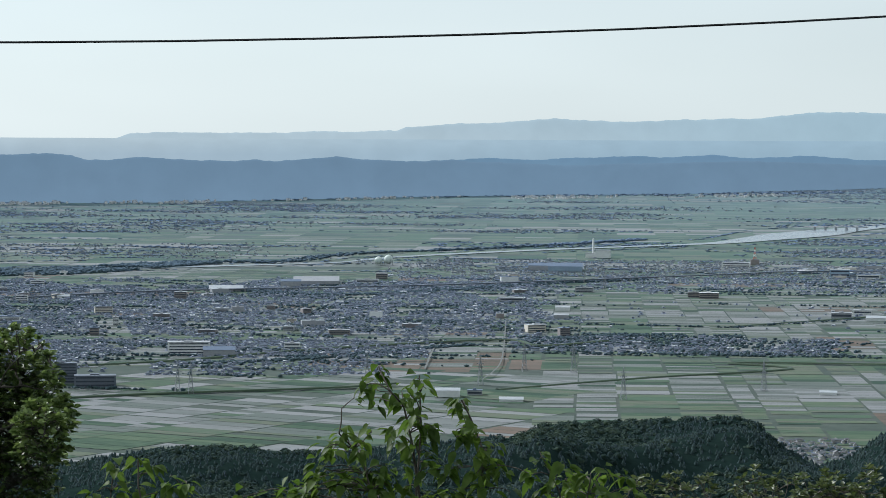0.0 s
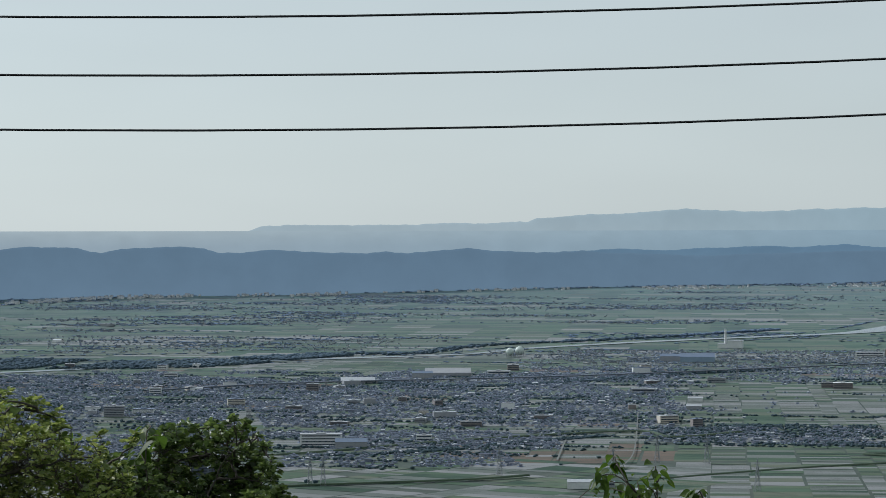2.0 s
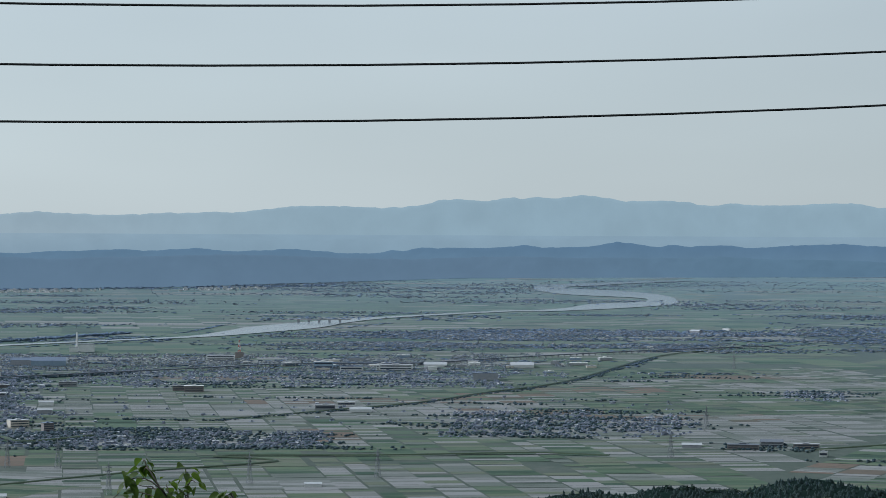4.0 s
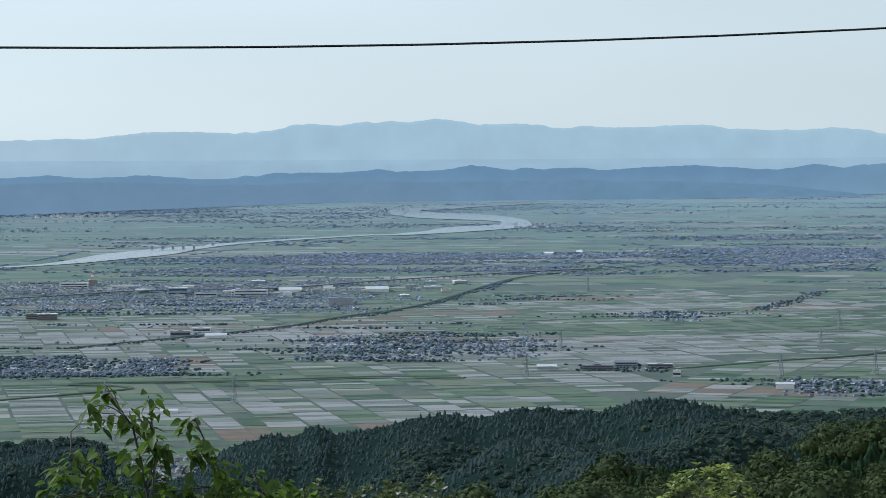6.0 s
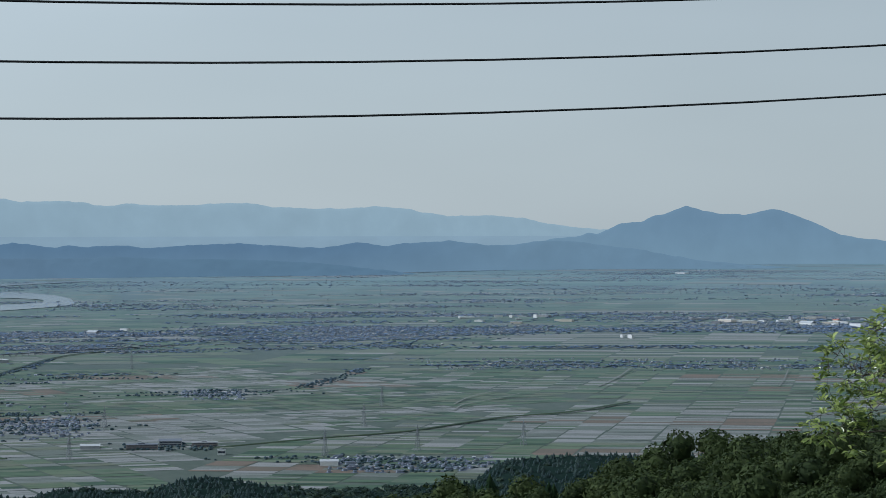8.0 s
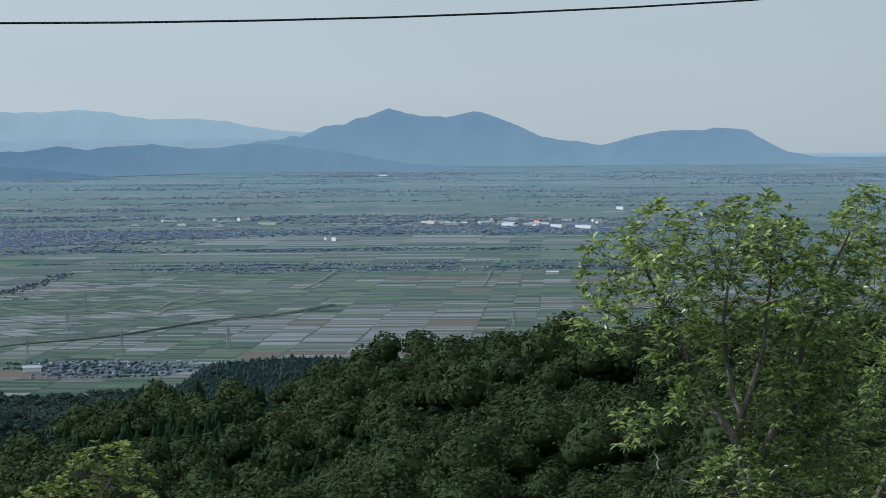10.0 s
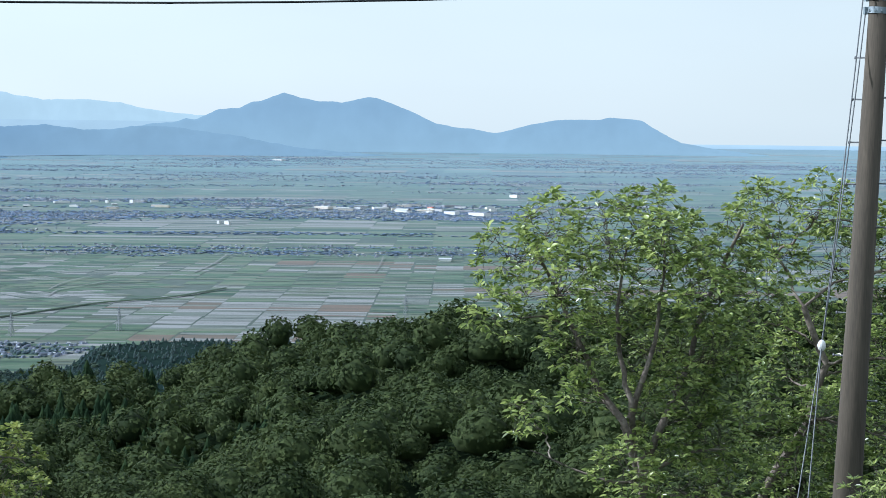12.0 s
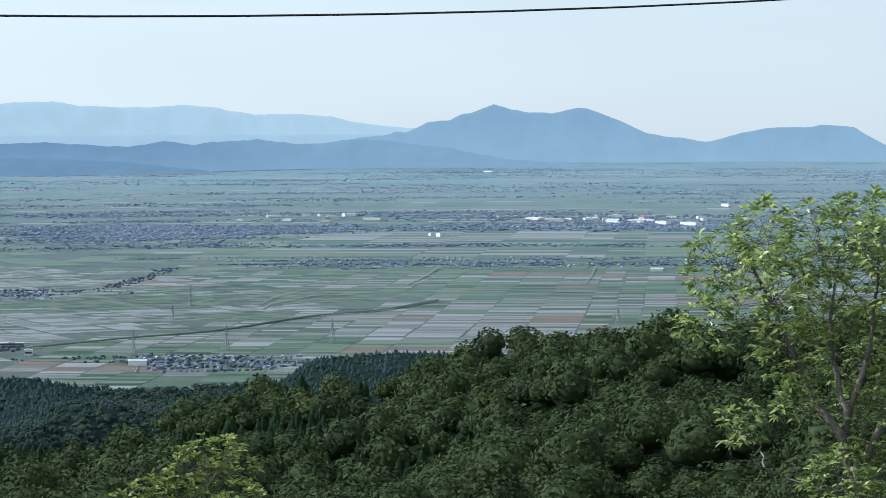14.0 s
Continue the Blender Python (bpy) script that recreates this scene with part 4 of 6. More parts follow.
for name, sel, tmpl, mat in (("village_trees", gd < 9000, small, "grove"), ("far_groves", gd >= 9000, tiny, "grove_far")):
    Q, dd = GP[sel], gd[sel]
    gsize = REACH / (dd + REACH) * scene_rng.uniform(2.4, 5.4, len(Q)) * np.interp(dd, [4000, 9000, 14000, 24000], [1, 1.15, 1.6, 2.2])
    # far clumps made wide and flat: their sunlit tops stand in for haze
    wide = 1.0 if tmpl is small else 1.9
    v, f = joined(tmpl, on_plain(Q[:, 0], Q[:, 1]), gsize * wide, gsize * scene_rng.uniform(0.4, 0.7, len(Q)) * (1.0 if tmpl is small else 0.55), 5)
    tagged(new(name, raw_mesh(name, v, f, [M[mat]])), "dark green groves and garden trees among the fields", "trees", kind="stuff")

# belts of woods along the river and across the town, and the wooded foot of the far ridge
BELTS = [  # bearing, dip and width, point by point; trees; their size
    ([(-34, -2.62, 900), (-29.6, -2.68, 900), (-26.5, -2.70, 700), (-24, -2.74, 420), (-21.7, -2.62, 260), (-20.2, -2.53, 150)], 6200, 1.0),
    ([(-20.2, -2.5, 90), (-18.7, -2.52, 120), (-16.9, -2.33, 90), (-13.9, -2.2, 60), (-10.8, -2.0, 80)], 700, 0.85),
    ([(-20.4, -3.05, 60), (-17.8, -3.22, 80), (-15.3, -3.13, 70), (-12.7, -2.95, 70), (-10.7, -2.86, 60)], 1100, 0.8),
    ([(-20.6, -4.70, 40), (-18.0, -4.59, 40), (-15.4, -4.36, 40), (-12.7, -4.15, 40), (-10.7, -4.05, 40)], 1700, 0.8),
    ([(-8.87, -3.87, 30), (-6.54, -3.68, 30), (-4.46, -3.49, 30), (-3.17, -3.29, 30), (-1.37, -3.03, 30), (0.59, -2.48, 30)], 620, 0.5),
    ([(3.6, -3.28, 40), (5.6, -3.16, 50), (6.4, -3.02, 60), (7.3, -2.72, 40)], 120, 0.55),
    ([(-34, -1.55, 900), (-29.6, -1.45, 900), (-27.2, -1.37, 900), (-24.8, -1.25, 900), (-20.2, -1.19, 900), (-16.3, -1.10, 900), (-10.8, -1.035, 900), (-6, -0.95, 900)], 1300, 0.8)]
br = np.random.default_rng(77)
found, scales = [], []
for pts, count, big_as in BELTS:
    C, nrm = ribbon(pts, 0)
    seg = np.concatenate([[0], np.cumsum(np.hypot(*np.diff(C[:, :2], axis=0).T))])
    d = br.uniform(0, seg[-1], count)
    d = d[np.array([noise.noise(Vector((x / 260, count, 3))) > -0.32 for x in d])]
    mid, side, broad = (np.stack([np.interp(d, seg, a[:, 0]), np.interp(d, seg, a[:, 1])], -1) if a.shape[1] > 1 else np.interp(d, seg, a[:, 0]) for a in (C[:, :2], nrm, C[:, 2:]))
    found.append(mid + side * (broad * br.uniform(-0.5, 0.5, len(d)))[:, None])
    scales.append(np.full(len(d), big_as))
Q = np.concatenate(found)
dd = np.hypot(Q[:, 0], Q[:, 1])
gsize = REACH / (dd + REACH) * br.uniform(5.0, 9.5, len(Q)) * np.interp(dd, [6000, 9000, 18000], [0.7, 1.1, 3.2]) * np.concatenate(scales)
tall = gsize * br.uniform(0.35, 0.6, len(Q)) * np.interp(dd, [9000, 18000], [1, 0.5])
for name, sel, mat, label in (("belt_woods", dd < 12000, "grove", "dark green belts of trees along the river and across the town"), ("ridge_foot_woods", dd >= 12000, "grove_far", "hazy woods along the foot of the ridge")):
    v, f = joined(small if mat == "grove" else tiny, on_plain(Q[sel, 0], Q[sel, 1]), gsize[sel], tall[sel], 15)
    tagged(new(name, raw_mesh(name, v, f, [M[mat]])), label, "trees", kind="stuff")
# pale villages strung along the foot of the ridge
C, nrm = ribbon([(a, e - 0.05, w) for a, e, w in BELTS[-1][0]], 0)
t = br.uniform(0, len(C) - 1, 900)
t = t[np.array([noise.noise(Vector((x / 2.2, 5, 1))) > 0.02 for x in t])]
U, W = np.interp(t, np.arange(len(C)), C[:, 0]) + br.normal(0, 60, len(t)), np.interp(t, np.arange(len(C)), C[:, 1]) + br.normal(0, 260, len(t))
v, f, ix = place_many(HOUSE_V, HOUSE_F3, HOUSE_I, U, W, br.uniform(-0.4, 0.4, len(t)), br.uniform(1.6, 3.2, (len(t), 3)))
tagged(new("ridge_foot_houses", raw_mesh("ridge_foot_houses", v, f, [M["white"], M["pale_roof"]], ix)), "pale village houses along the foot of the ridge", "houses", kind="stuff")

# middle hills: conifer plantations with broadleaf patches
hr = np.random.default_rng(21)
n = 36000
ra = np.sqrt(hr.uniform(1130 ** 2, 1650 ** 2, n))
aa = hr.uniform(-30, 22, n)
# those out of the camera's view, behind the near spur or too low, are left out
seen = np.degrees(np.arctan2(hill_top(aa, ra) + 4, ra)) > np.maximum(np.interp(aa, *NEAR_CREST) - 0.5, -7.9)
ra, aa = ra[seen], aa[seen]
n = len(ra)
kk = np.array([noise.noise(Vector((r * math.sin(radians(a)) / 95, r * math.cos(radians(a)) / 95, 4))) for a, r in zip(aa, ra)])
con = kk + hr.normal(0, 0.16, n) < 0.14
pos = np.stack([ra * np.sin(np.radians(aa)), ra * np.cos(np.radians(aa)), hill_top(aa, ra) - 2.6], -1)
# dark sheet laid among the trees, so that gaps read as shade
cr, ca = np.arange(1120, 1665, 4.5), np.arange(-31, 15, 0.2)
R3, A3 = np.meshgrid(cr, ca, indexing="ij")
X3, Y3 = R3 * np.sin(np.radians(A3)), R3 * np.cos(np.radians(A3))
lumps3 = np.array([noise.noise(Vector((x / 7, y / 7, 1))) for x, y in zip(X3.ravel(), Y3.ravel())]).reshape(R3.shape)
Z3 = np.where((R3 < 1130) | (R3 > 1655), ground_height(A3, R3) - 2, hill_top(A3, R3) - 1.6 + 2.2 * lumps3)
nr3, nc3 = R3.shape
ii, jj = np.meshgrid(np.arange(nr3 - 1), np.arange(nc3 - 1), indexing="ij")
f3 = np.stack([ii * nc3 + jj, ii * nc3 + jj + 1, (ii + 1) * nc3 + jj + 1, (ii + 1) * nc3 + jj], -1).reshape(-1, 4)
tagged(new("hill_shade_sheet", raw_mesh("hill_shade_sheet", np.stack([X3, Y3, Z3], -1).reshape(-1, 3), f3, [M["under_wood"]])), "dark sheet standing in for shade between the middle hill trees", "forest", kind="stuff")
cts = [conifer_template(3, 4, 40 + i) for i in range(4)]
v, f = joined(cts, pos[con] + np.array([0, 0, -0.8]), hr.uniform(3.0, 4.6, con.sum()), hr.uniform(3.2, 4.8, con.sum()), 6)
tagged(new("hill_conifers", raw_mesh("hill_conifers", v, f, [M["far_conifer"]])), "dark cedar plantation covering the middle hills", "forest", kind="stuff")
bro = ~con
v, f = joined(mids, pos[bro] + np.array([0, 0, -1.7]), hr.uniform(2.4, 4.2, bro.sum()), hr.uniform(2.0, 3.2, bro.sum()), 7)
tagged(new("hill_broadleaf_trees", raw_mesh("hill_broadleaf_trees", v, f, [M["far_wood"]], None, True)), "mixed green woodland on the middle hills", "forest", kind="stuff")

# near hill
gx, gy = np.meshgrid(np.arange(-150, 420, 7.4), np.arange(170, 740, 7.4))
gx, gy = (gx + hr.uniform(-2.8, 2.8, gx.shape)).ravel(), (gy + hr.uniform(-2.8, 2.8, gy.shape)).ravel()
ra, aa = np.hypot(gx, gy), np.degrees(np.arctan2(gx, gy))
keep = (ra > 235) & (ra < 690) & (np.degrees(np.arctan2(hill_top(aa, ra), ra)) > -8.3) & (aa > -3) & (aa < 30)
ra, aa = ra[keep], aa[keep]
pos = np.stack([ra * np.sin(np.radians(aa)), ra * np.cos(np.radians(aa)), ground_height(aa, ra)], -1)
kk = np.array([noise.noise(Vector((p[0] / 60, p[1] / 60, 2))) for p in pos])
con = ((kk > 0.40) & (ra > 430)) | ((aa < 11.5) & (aa > 1) & (ra > 540) & (kk + hr.normal(0, 0.15, len(kk)) > -0.12))
big_blobs = [crown_template(300 + i, 2, 1900, 0.063) for i in range(9)]
mid_blobs = [crown_template(320 + i, 2, 600, 0.088) for i in range(7)]
far_blobs = [crown_template(340 + i, 1, 310, 0.122) for i in range(7)]
ct = [conifer_template(11, 7, 60 + i) for i in range(5)]
bro = ~con
bs = hr.choice([0.75, 1.0, 1.0, 1.3], bro.sum()) * hr.uniform(3.4, 4.8, bro.sum())
bp, bt = pos[bro] + np.stack([np.zeros(bro.sum()), np.zeros(bro.sum()), hr.uniform(-1.6, 1.8, bro.sum())], -1), bs * hr.uniform(0.85, 1.2, bro.sum())
order = np.argsort(np.hypot(bp[:, 0], bp[:, 1]))
bp, bs, bt = bp[order], bs[order], bt[order]
SINGLE = 260
bd = np.hypot(bp[:, 0], bp[:, 1])
half = max(SINGLE, int((bd < 460).sum()))
v, f = joined(mid_blobs, bp[SINGLE:half], bs[SINGLE:half], bt[SINGLE:half], 8)
v2, f2 = joined(far_blobs, bp[half:], bs[half:], bt[half:], 18)
v, f = np.concatenate([v, v2]), np.concatenate([f, f2 + len(v)])
tagged(new("slope_broadleaf_trees", raw_mesh("slope_broadleaf_trees", v, f, [M["broadleaf"]], None, True)), "fresh green broadleaf trees crowding the near spur", "forest", kind="stuff")
crowns = [raw_mesh("crown", tv, tf, [M["broadleaf"]], None, True) for tv, tf in big_blobs]
bm = bmesh.new()
strut(bm, (0, 0, -0.35), (0, 0, 0.35), 0.055, 7, 0.045)
for k in range(4):
    a = k * 1.57 + 0.4
    strut(bm, (0, 0, 0.3), (0.3 * math.cos(a), 0.3 * math.sin(a), 0.85), 0.03, 5, 0.012)
bole = bpy.data.meshes.new("trunk")
bm.to_mesh(bole)
bm.free()
bole.materials.append(M["bark"])
for k in range(SINGLE):
    ob = new("forest_tree")
    tagged(ob, "round-crowned green broadleaf tree on the wooded slope", "tree", "trees of the near slope")
    ob.matrix_world = Matrix.Translation(bp[k].tolist()) @ Matrix.Rotation(k * 2.4, 4, "Z") @ Matrix.Diagonal((bs[k], bs[k], bt[k], 1))
    new("crown", crowns[k % len(crowns)]).parent = ob
    new("trunk", bole).parent = ob
v, f = joined(ct, pos[con] + np.array([0, 0, -1.0]), hr.uniform(4.5, 7, con.sum()), hr.uniform(7, 10.5, con.sum()), 9)
tagged(new("slope_conifers", raw_mesh("slope_conifers", v, f, [M["conifer"]])), "dark conifers standing among the near woods", "forest", kind="stuff")

# ------------------------------------------------------------------ things near the viewpoint
EARLY, MIDWAY, LATE = Vector((0, 0, 0)), Vector((-2.6, -0.23, -0.04)), Vector((-4.58, -0.4, -0.06))


def spot(eye, az, el, d):
    """A place at a bearing and rise (degrees) and a distance from an eye."""
    a, e = radians(az), radians(el)
    return eye + d * Vector((math.sin(a) * math.cos(e), math.cos(a) * math.cos(e), math.sin(e)))


# overhead cables
WIRE_AZ = radians(-15.22)
wire_n, wire_t = Vector((math.sin(WIRE_AZ), math.cos(WIRE_AZ), 0)), Vector((math.cos(WIRE_AZ), -math.sin(WIRE_AZ), 0))
for h in (0.380, 0.585, 0.803):
    bm = bmesh.new()
    N = 80
    prev = None
    for i in range(N + 1):
        s = -24 + 46 * i / N
        c = wire_n * 10 + wire_t * s + Vector((0, 0, h + 0.00814 * (s + 2.05) ** 2))
        ring = [bm.verts.new(c + wire_n * 0.0047 * math.cos(k * math.pi / 3) + Vector((0, 0, 0.0047 * math.sin(k * math.pi / 3)))) for k in range(6)]
        if prev:
            for k in range(6):
                bm.faces.new((prev[k], prev[(k + 1) % 6], ring[(k + 1) % 6], ring[k]))
        prev = ring
    me = bpy.data.meshes.new("overhead_cable")
    bm.to_mesh(me)
    bm.free()
    me.materials.append(M["cable"])
    tagged(new("overhead_cable", me), "thin black overhead cable sagging across the view", "cable", "overhead cables")


# ------------------------------------------------------------------ built things on the plain
def thing(name, label, category, group="", at=(0, 0, 0), yaw=0.0, scale=1.0):
    """An empty at the base of a thing that parents its parts."""
    ob = new(name)
    ob.empty_display_size = 0.1
    ob.matrix_world = Matrix.Translation(at) @ Matrix.Rotation(yaw, 4, "Z") @ Matrix.Scale(scale, 4)
    return tagged(ob, label, category, group)


def local(az, el):
    """Scene place and scale of a spot on the valley floor."""
    u, v = valley(az, el)
    s = REACH / (math.hypot(u, v) + REACH)
    return Vector((u * s, v * s, -DROP * s)), s


def gable(w, d, h0, h1, over=0.4):
    bm = bmesh.new()
    t = 0.35
    for side in (-1, 1):
        p = [(-w / 2 - over, side * (d / 2 + over), h0), (w / 2 + over, side * (d / 2 + over), h0), (w / 2 + over, 0, h1), (-w / 2 - over, 0, h1)]
        lo = [bm.verts.new(q) for q in p]
        hi = [bm.verts.new((q[0], q[1], q[2] + t)) for q in p]
        bm.faces.new(lo)
        bm.faces.new(hi[::-1])
        for i in range(4):
            j = (i + 1) % 4
            bm.faces.new((lo[i], lo[j], hi[j], hi[i]))
    return bm


def building(az, el, w, h, wall, roof, label, name="building", depth=None, floors=0, pitched=False, yaw=None, category="building"):
    """A larger building: walls, flat parapet or pitched roof, window bands floor by floor."""
    at, s = local(az, el)
    yaw = -radians(az) if yaw is None else yaw
    d = depth or max(14, 0.45 * w)
    ob = thing(name, label, category, "", at + Vector((0, 0, -0.4 * s)), yaw, s)
    body = part("wall", boxes((-w / 2, w / 2, -d / 2, d / 2, 0, h)), M[wall], ob)
    if pitched:
        part("roof", gable(w, d, h - 0.1, h + 0.22 * d, 0.8), M[roof], ob)
    else:
        part("roof", boxes((-w / 2 - 0.4, w / 2 + 0.4, -d / 2 - 0.4, d / 2 + 0.4, h, h + 1.0), (-w * 0.12, w * 0.1, -d * 0.2, d * 0.2, h + 1.0, h + 3.6)), M[roof], ob)
    for k in range(floors):
        z = h * (k + 0.35) / floors
        part("window_band", boxes((-w * 0.46, w * 0.46, -d / 2 - 0.25, -d / 2 + 0.2, z, z + 0.4 * h / floors)), M["glass_dark"], body)
    return ob


BUILDINGS = [
    (-20.56, -4.47, 91, 25, "white", "grey_wall", "white four-storey building with long dark window bands", 4, False),
    (-19.91, -4.52, 68, 13, "grey_wall", "blue_roof", "long low hall with a blue metal roof", 0, True),
    (-23.28, -5.08, 59, 37, "slate_wall", "slate_wall", "tall grey apartment block at the town's edge", 7, False),
    (-22.56, -5.17, 77, 21, "slate_wall", "slate_wall", "low grey hospital wing beside the apartment block", 3, False),
    (-18.34, -4.38, 35, 13, "white", "grey_wall", "small white office building near the fields", 2, False),
    (-14.98, -5.40, 45, 12, "white", "pale_roof", "white hall with a pale pitched roof", 0, True),
    (-14.39, -5.36, 27, 9, "grey_wall", "blue_roof", "grey shed with blue-grey roof", 1, False),
    (-13.60, -5.49, 42, 4, "white", "pale_roof", "long white greenhouse in the paddies", 0, True),
    (-12.50, -3.53, 40, 9, "white", "pale_roof", "white warehouse with a bright roof", 0, True),
    (-12.53, -3.70, 39, 9, "grey_wall", "pale_roof", "grey warehouse with a pale roof", 0, True),
    (-13.61, -3.33, 69, 10, "grey_wall", "pale_roof", "long store with a pale flat roof", 1, False),
    (-9.68, -3.22, 38, 15, "brown_wall", "grey_wall", "brown school block on the plain", 3, False),
    (-9.36, -3.24, 58, 17, "brown_wall", "white", "brown and white school building", 3, False),
    (-6.80, -5.27, 31, 5, "white", "pale_roof", "pair of white greenhouses by a dirt yard", 0, True),
    (-18.37, -3.03, 65, 16, "grey_wall", "blue_roof", "hall with a pale gable and dark roof", 0, True),
    (-16.72, -2.95, 75, 11, "white", "grey_wall", "long white factory beside the railway", 1, False),
    (-17.82, -2.97, 148, 9, "grey_wall", "grey_wall", "wide grey factory roofscape", 0, True),
    (-19.76, -3.13, 105, 7, "grey_wall", "pale_roof", "long pale warehouse by the tracks", 0, True),
    (-22.12, -3.86, 14, 20, "white", "grey_wall", "slim pale apartment tower in the town", 6, False),
    (-21.15, -3.70, 44, 9, "brown_wall", "grey_wall", "brown school block in the town", 2, False),
    (-14.71, -2.91, 49, 6, "white", "pale_roof", "small white flat-roofed plant", 0, False),
    (-13.00, -2.66, 83, 17, "grey_wall", "blue_roof", "blue-roofed factory hall in town", 0, True),
    (-12.45, -2.68, 123, 18, "blue_wall", "blue_roof", "large pale blue factory hall", 0, True),
    (-8.79, -2.56, 107, 17, "white", "pale_roof", "white stepped building in the riverside town", 2, False),
    (-5.26, -2.77, 59, 16, "white", "grey_wall", "white boxy works building", 2, False),
    (-4.84, -2.75, 56, 12, "white", "pale_roof", "white works hall beside another", 1, False),
    (-2.30, -2.68, 82, 8, "white", "pale_roof", "row of white sheds in the industrial estate", 0, True),
    (-6.58, -2.75, 68, 26, "blue_wall", "white", "white and blue building with a raised roof", 2, False),
    (-5.98, -2.78, 79, 14, "white", "blue_roof", "low white and blue store", 1, False),
    (-5.02, -2.76, 119, 18, "white", "grey_wall", "long white factory with a flat roof", 2, False),
    (-3.08, -2.97, 81, 22, "grey_wall", "blue_roof", "blue-grey factory hall by the road", 0, False),
    (-2.29, -2.70, 81, 10, "white", "pale_roof", "white logistics sheds in a row", 0, True),
    (-4.17, -2.69, 82, 8, "white", "pale_roof", "low white shed beside the viaduct", 0, True),
    (-6.54, -3.63, 54, 14, "grey_wall", "grey_wall", "grey workshop building among the paddies", 1, False),
    (-6.09, -3.54, 50, 11, "white", "pale_roof", "white workshop with a flat roof", 1, False),
    (-5.78, -3.67, 57, 7, "white", "pale_roof", "low white sheds by a dark road", 0, True),
    (6.46, -4.79, 37, 9, "white", "pale_roof", "white hall with a bright pitched roof", 0, True),
    (4.15, -4.54, 17, 11, "white", "pale_roof", "small white cube-like building in the fields", 1, False),
    (2.45, -4.39, 70, 9, "brown_wall", "slate_wall", "brown-grey school building on the plain", 2, False),
    (3.06, -4.33, 51, 10, "grey_wall", "slate_wall", "pale grey school wing with a dark gable roof", 2, True),
    (3.79, -4.36, 57, 9, "brown_wall", "grey_wall", "brown school gymnasium with a grey roof", 2, False),
    (1.35, -4.38, 43, 6, "grey_wall", "pale_roof", "low shed with a pale roof", 0, True),
    (2.11, -1.87, 64, 15, "white", "pale_roof", "bright white store in the far town", 0, False),
    (1.44, -1.93, 85, 14, "grey_wall", "pale_roof", "grey hall in the far town", 0, True),
    (10.95, -1.63, 34, 30, "white", "pale_roof", "white tower block in the far town", 3, False),
    (10.42, -1.62, 27, 20, "white", "pale_roof", "small white block in the far town", 1, False),
    (12.81, -2.05, 21, 19, "white", "pale_roof", "small cream apartment block", 2, False),
    (12.99, -2.07, 37, 24, "white", "pale_roof", "cream apartment block on the plain", 2, False),
    (15.06, -1.71, 135, 19, "cream_wall", "white", "long cream factory in the far town", 1, False),
    (15.81, -1.72, 57, 16, "white", "pale_roof", "white factory hall in the far town", 0, False),
    (16.40, -1.68, 33, 29, "grey_wall", "grey_wall", "grey tower block in the far town", 3, False),
    (16.77, -1.77, 124, 16, "white", "pale_roof", "long white factory in the far town", 0, True),
    (17.37, -1.72, 51, 22, "cream_wall", "red", "cream building with a red roof", 0, True),
    (17.82, -1.81, 109, 24, "white", "pale_roof", "wide white factory block", 1, False),
    (18.42, -1.83, 150, 24, "white", "grey_wall", "wide white factory with a grey roof", 1, False),
    (19.18, -1.43, 92, 27, "white", "pale_roof", "white works in the far fields", 1, False),
    (14.10, -0.68, 242, 24, "white", "pale_roof", "pale works near the mountain's foot", 0, False),
    (17.68, -2.82, 43, 8, "white", "pale_roof", "white farm shed by a grove", 0, True),
    (-26.17, -2.22, 64, 12, "white", "pale_roof", "white hall in the far fields", 0, True),
    (-25.14, -1.89, 99, 17, "grey_wall", "grey_wall", "grey block in the far fields", 2, False),
    (-24.99, -3.82, 52, 26, "grey_wall", "grey_wall", "dark grey apartment block in the town", 6, False),
    (-23.78, -2.99, 44, 13, "white", "pale_roof", "white block by the river bank", 2, False),
    (-23.23, -3.29, 37, 8, "white", "pale_roof", "white store in the town", 0, True),
]
for az, el, w, h, wall, roof, label, floors, pitched in BUILDINGS:
    away = el > -2.3
    building(az, el, w * (0.75 if away else 1), h * (0.7 if away else 1), wall, roof, label, floors=0 if away else floors, pitched=pitched, yaw=-radians(az) - 0.75 if away else None)


# factory halls strung through the far town
hall = random.Random(77)
for k in range(34):
    az = hall.uniform(8.5, 20.5)
    building(az, -1.70 - 0.006 * (az - 13) + hall.gauss(0, 0.05), hall.uniform(30, 110), hall.uniform(7, 14), hall.choice(("white", "white", "cream_wall", "grey_wall")),
             hall.choice(("pale_roof", "white", "grey_wall")), "pale flat-roofed factory hall in the far town", name="factory_hall", depth=hall.uniform(20, 45), yaw=-radians(az) + hall.uniform(-0.5, 0.5), category="factory")
for k in range(30):
    az = hall.uniform(-7.5, 0.5)
    building(az, -2.66 + 0.012 * (az + 3) + hall.gauss(0, 0.07), hall.uniform(22, 70), hall.uniform(6, 12), hall.choice(("white", "grey_wall", "cream_wall", "blue_wall")),
             hall.choice(("pale_roof", "white", "grey_wall", "blue_roof")), "pale works hall in the riverside industrial estate", name="works_hall", depth=hall.uniform(18, 40), yaw=-radians(az) + hall.uniform(-0.4, 0.4), category="factory")
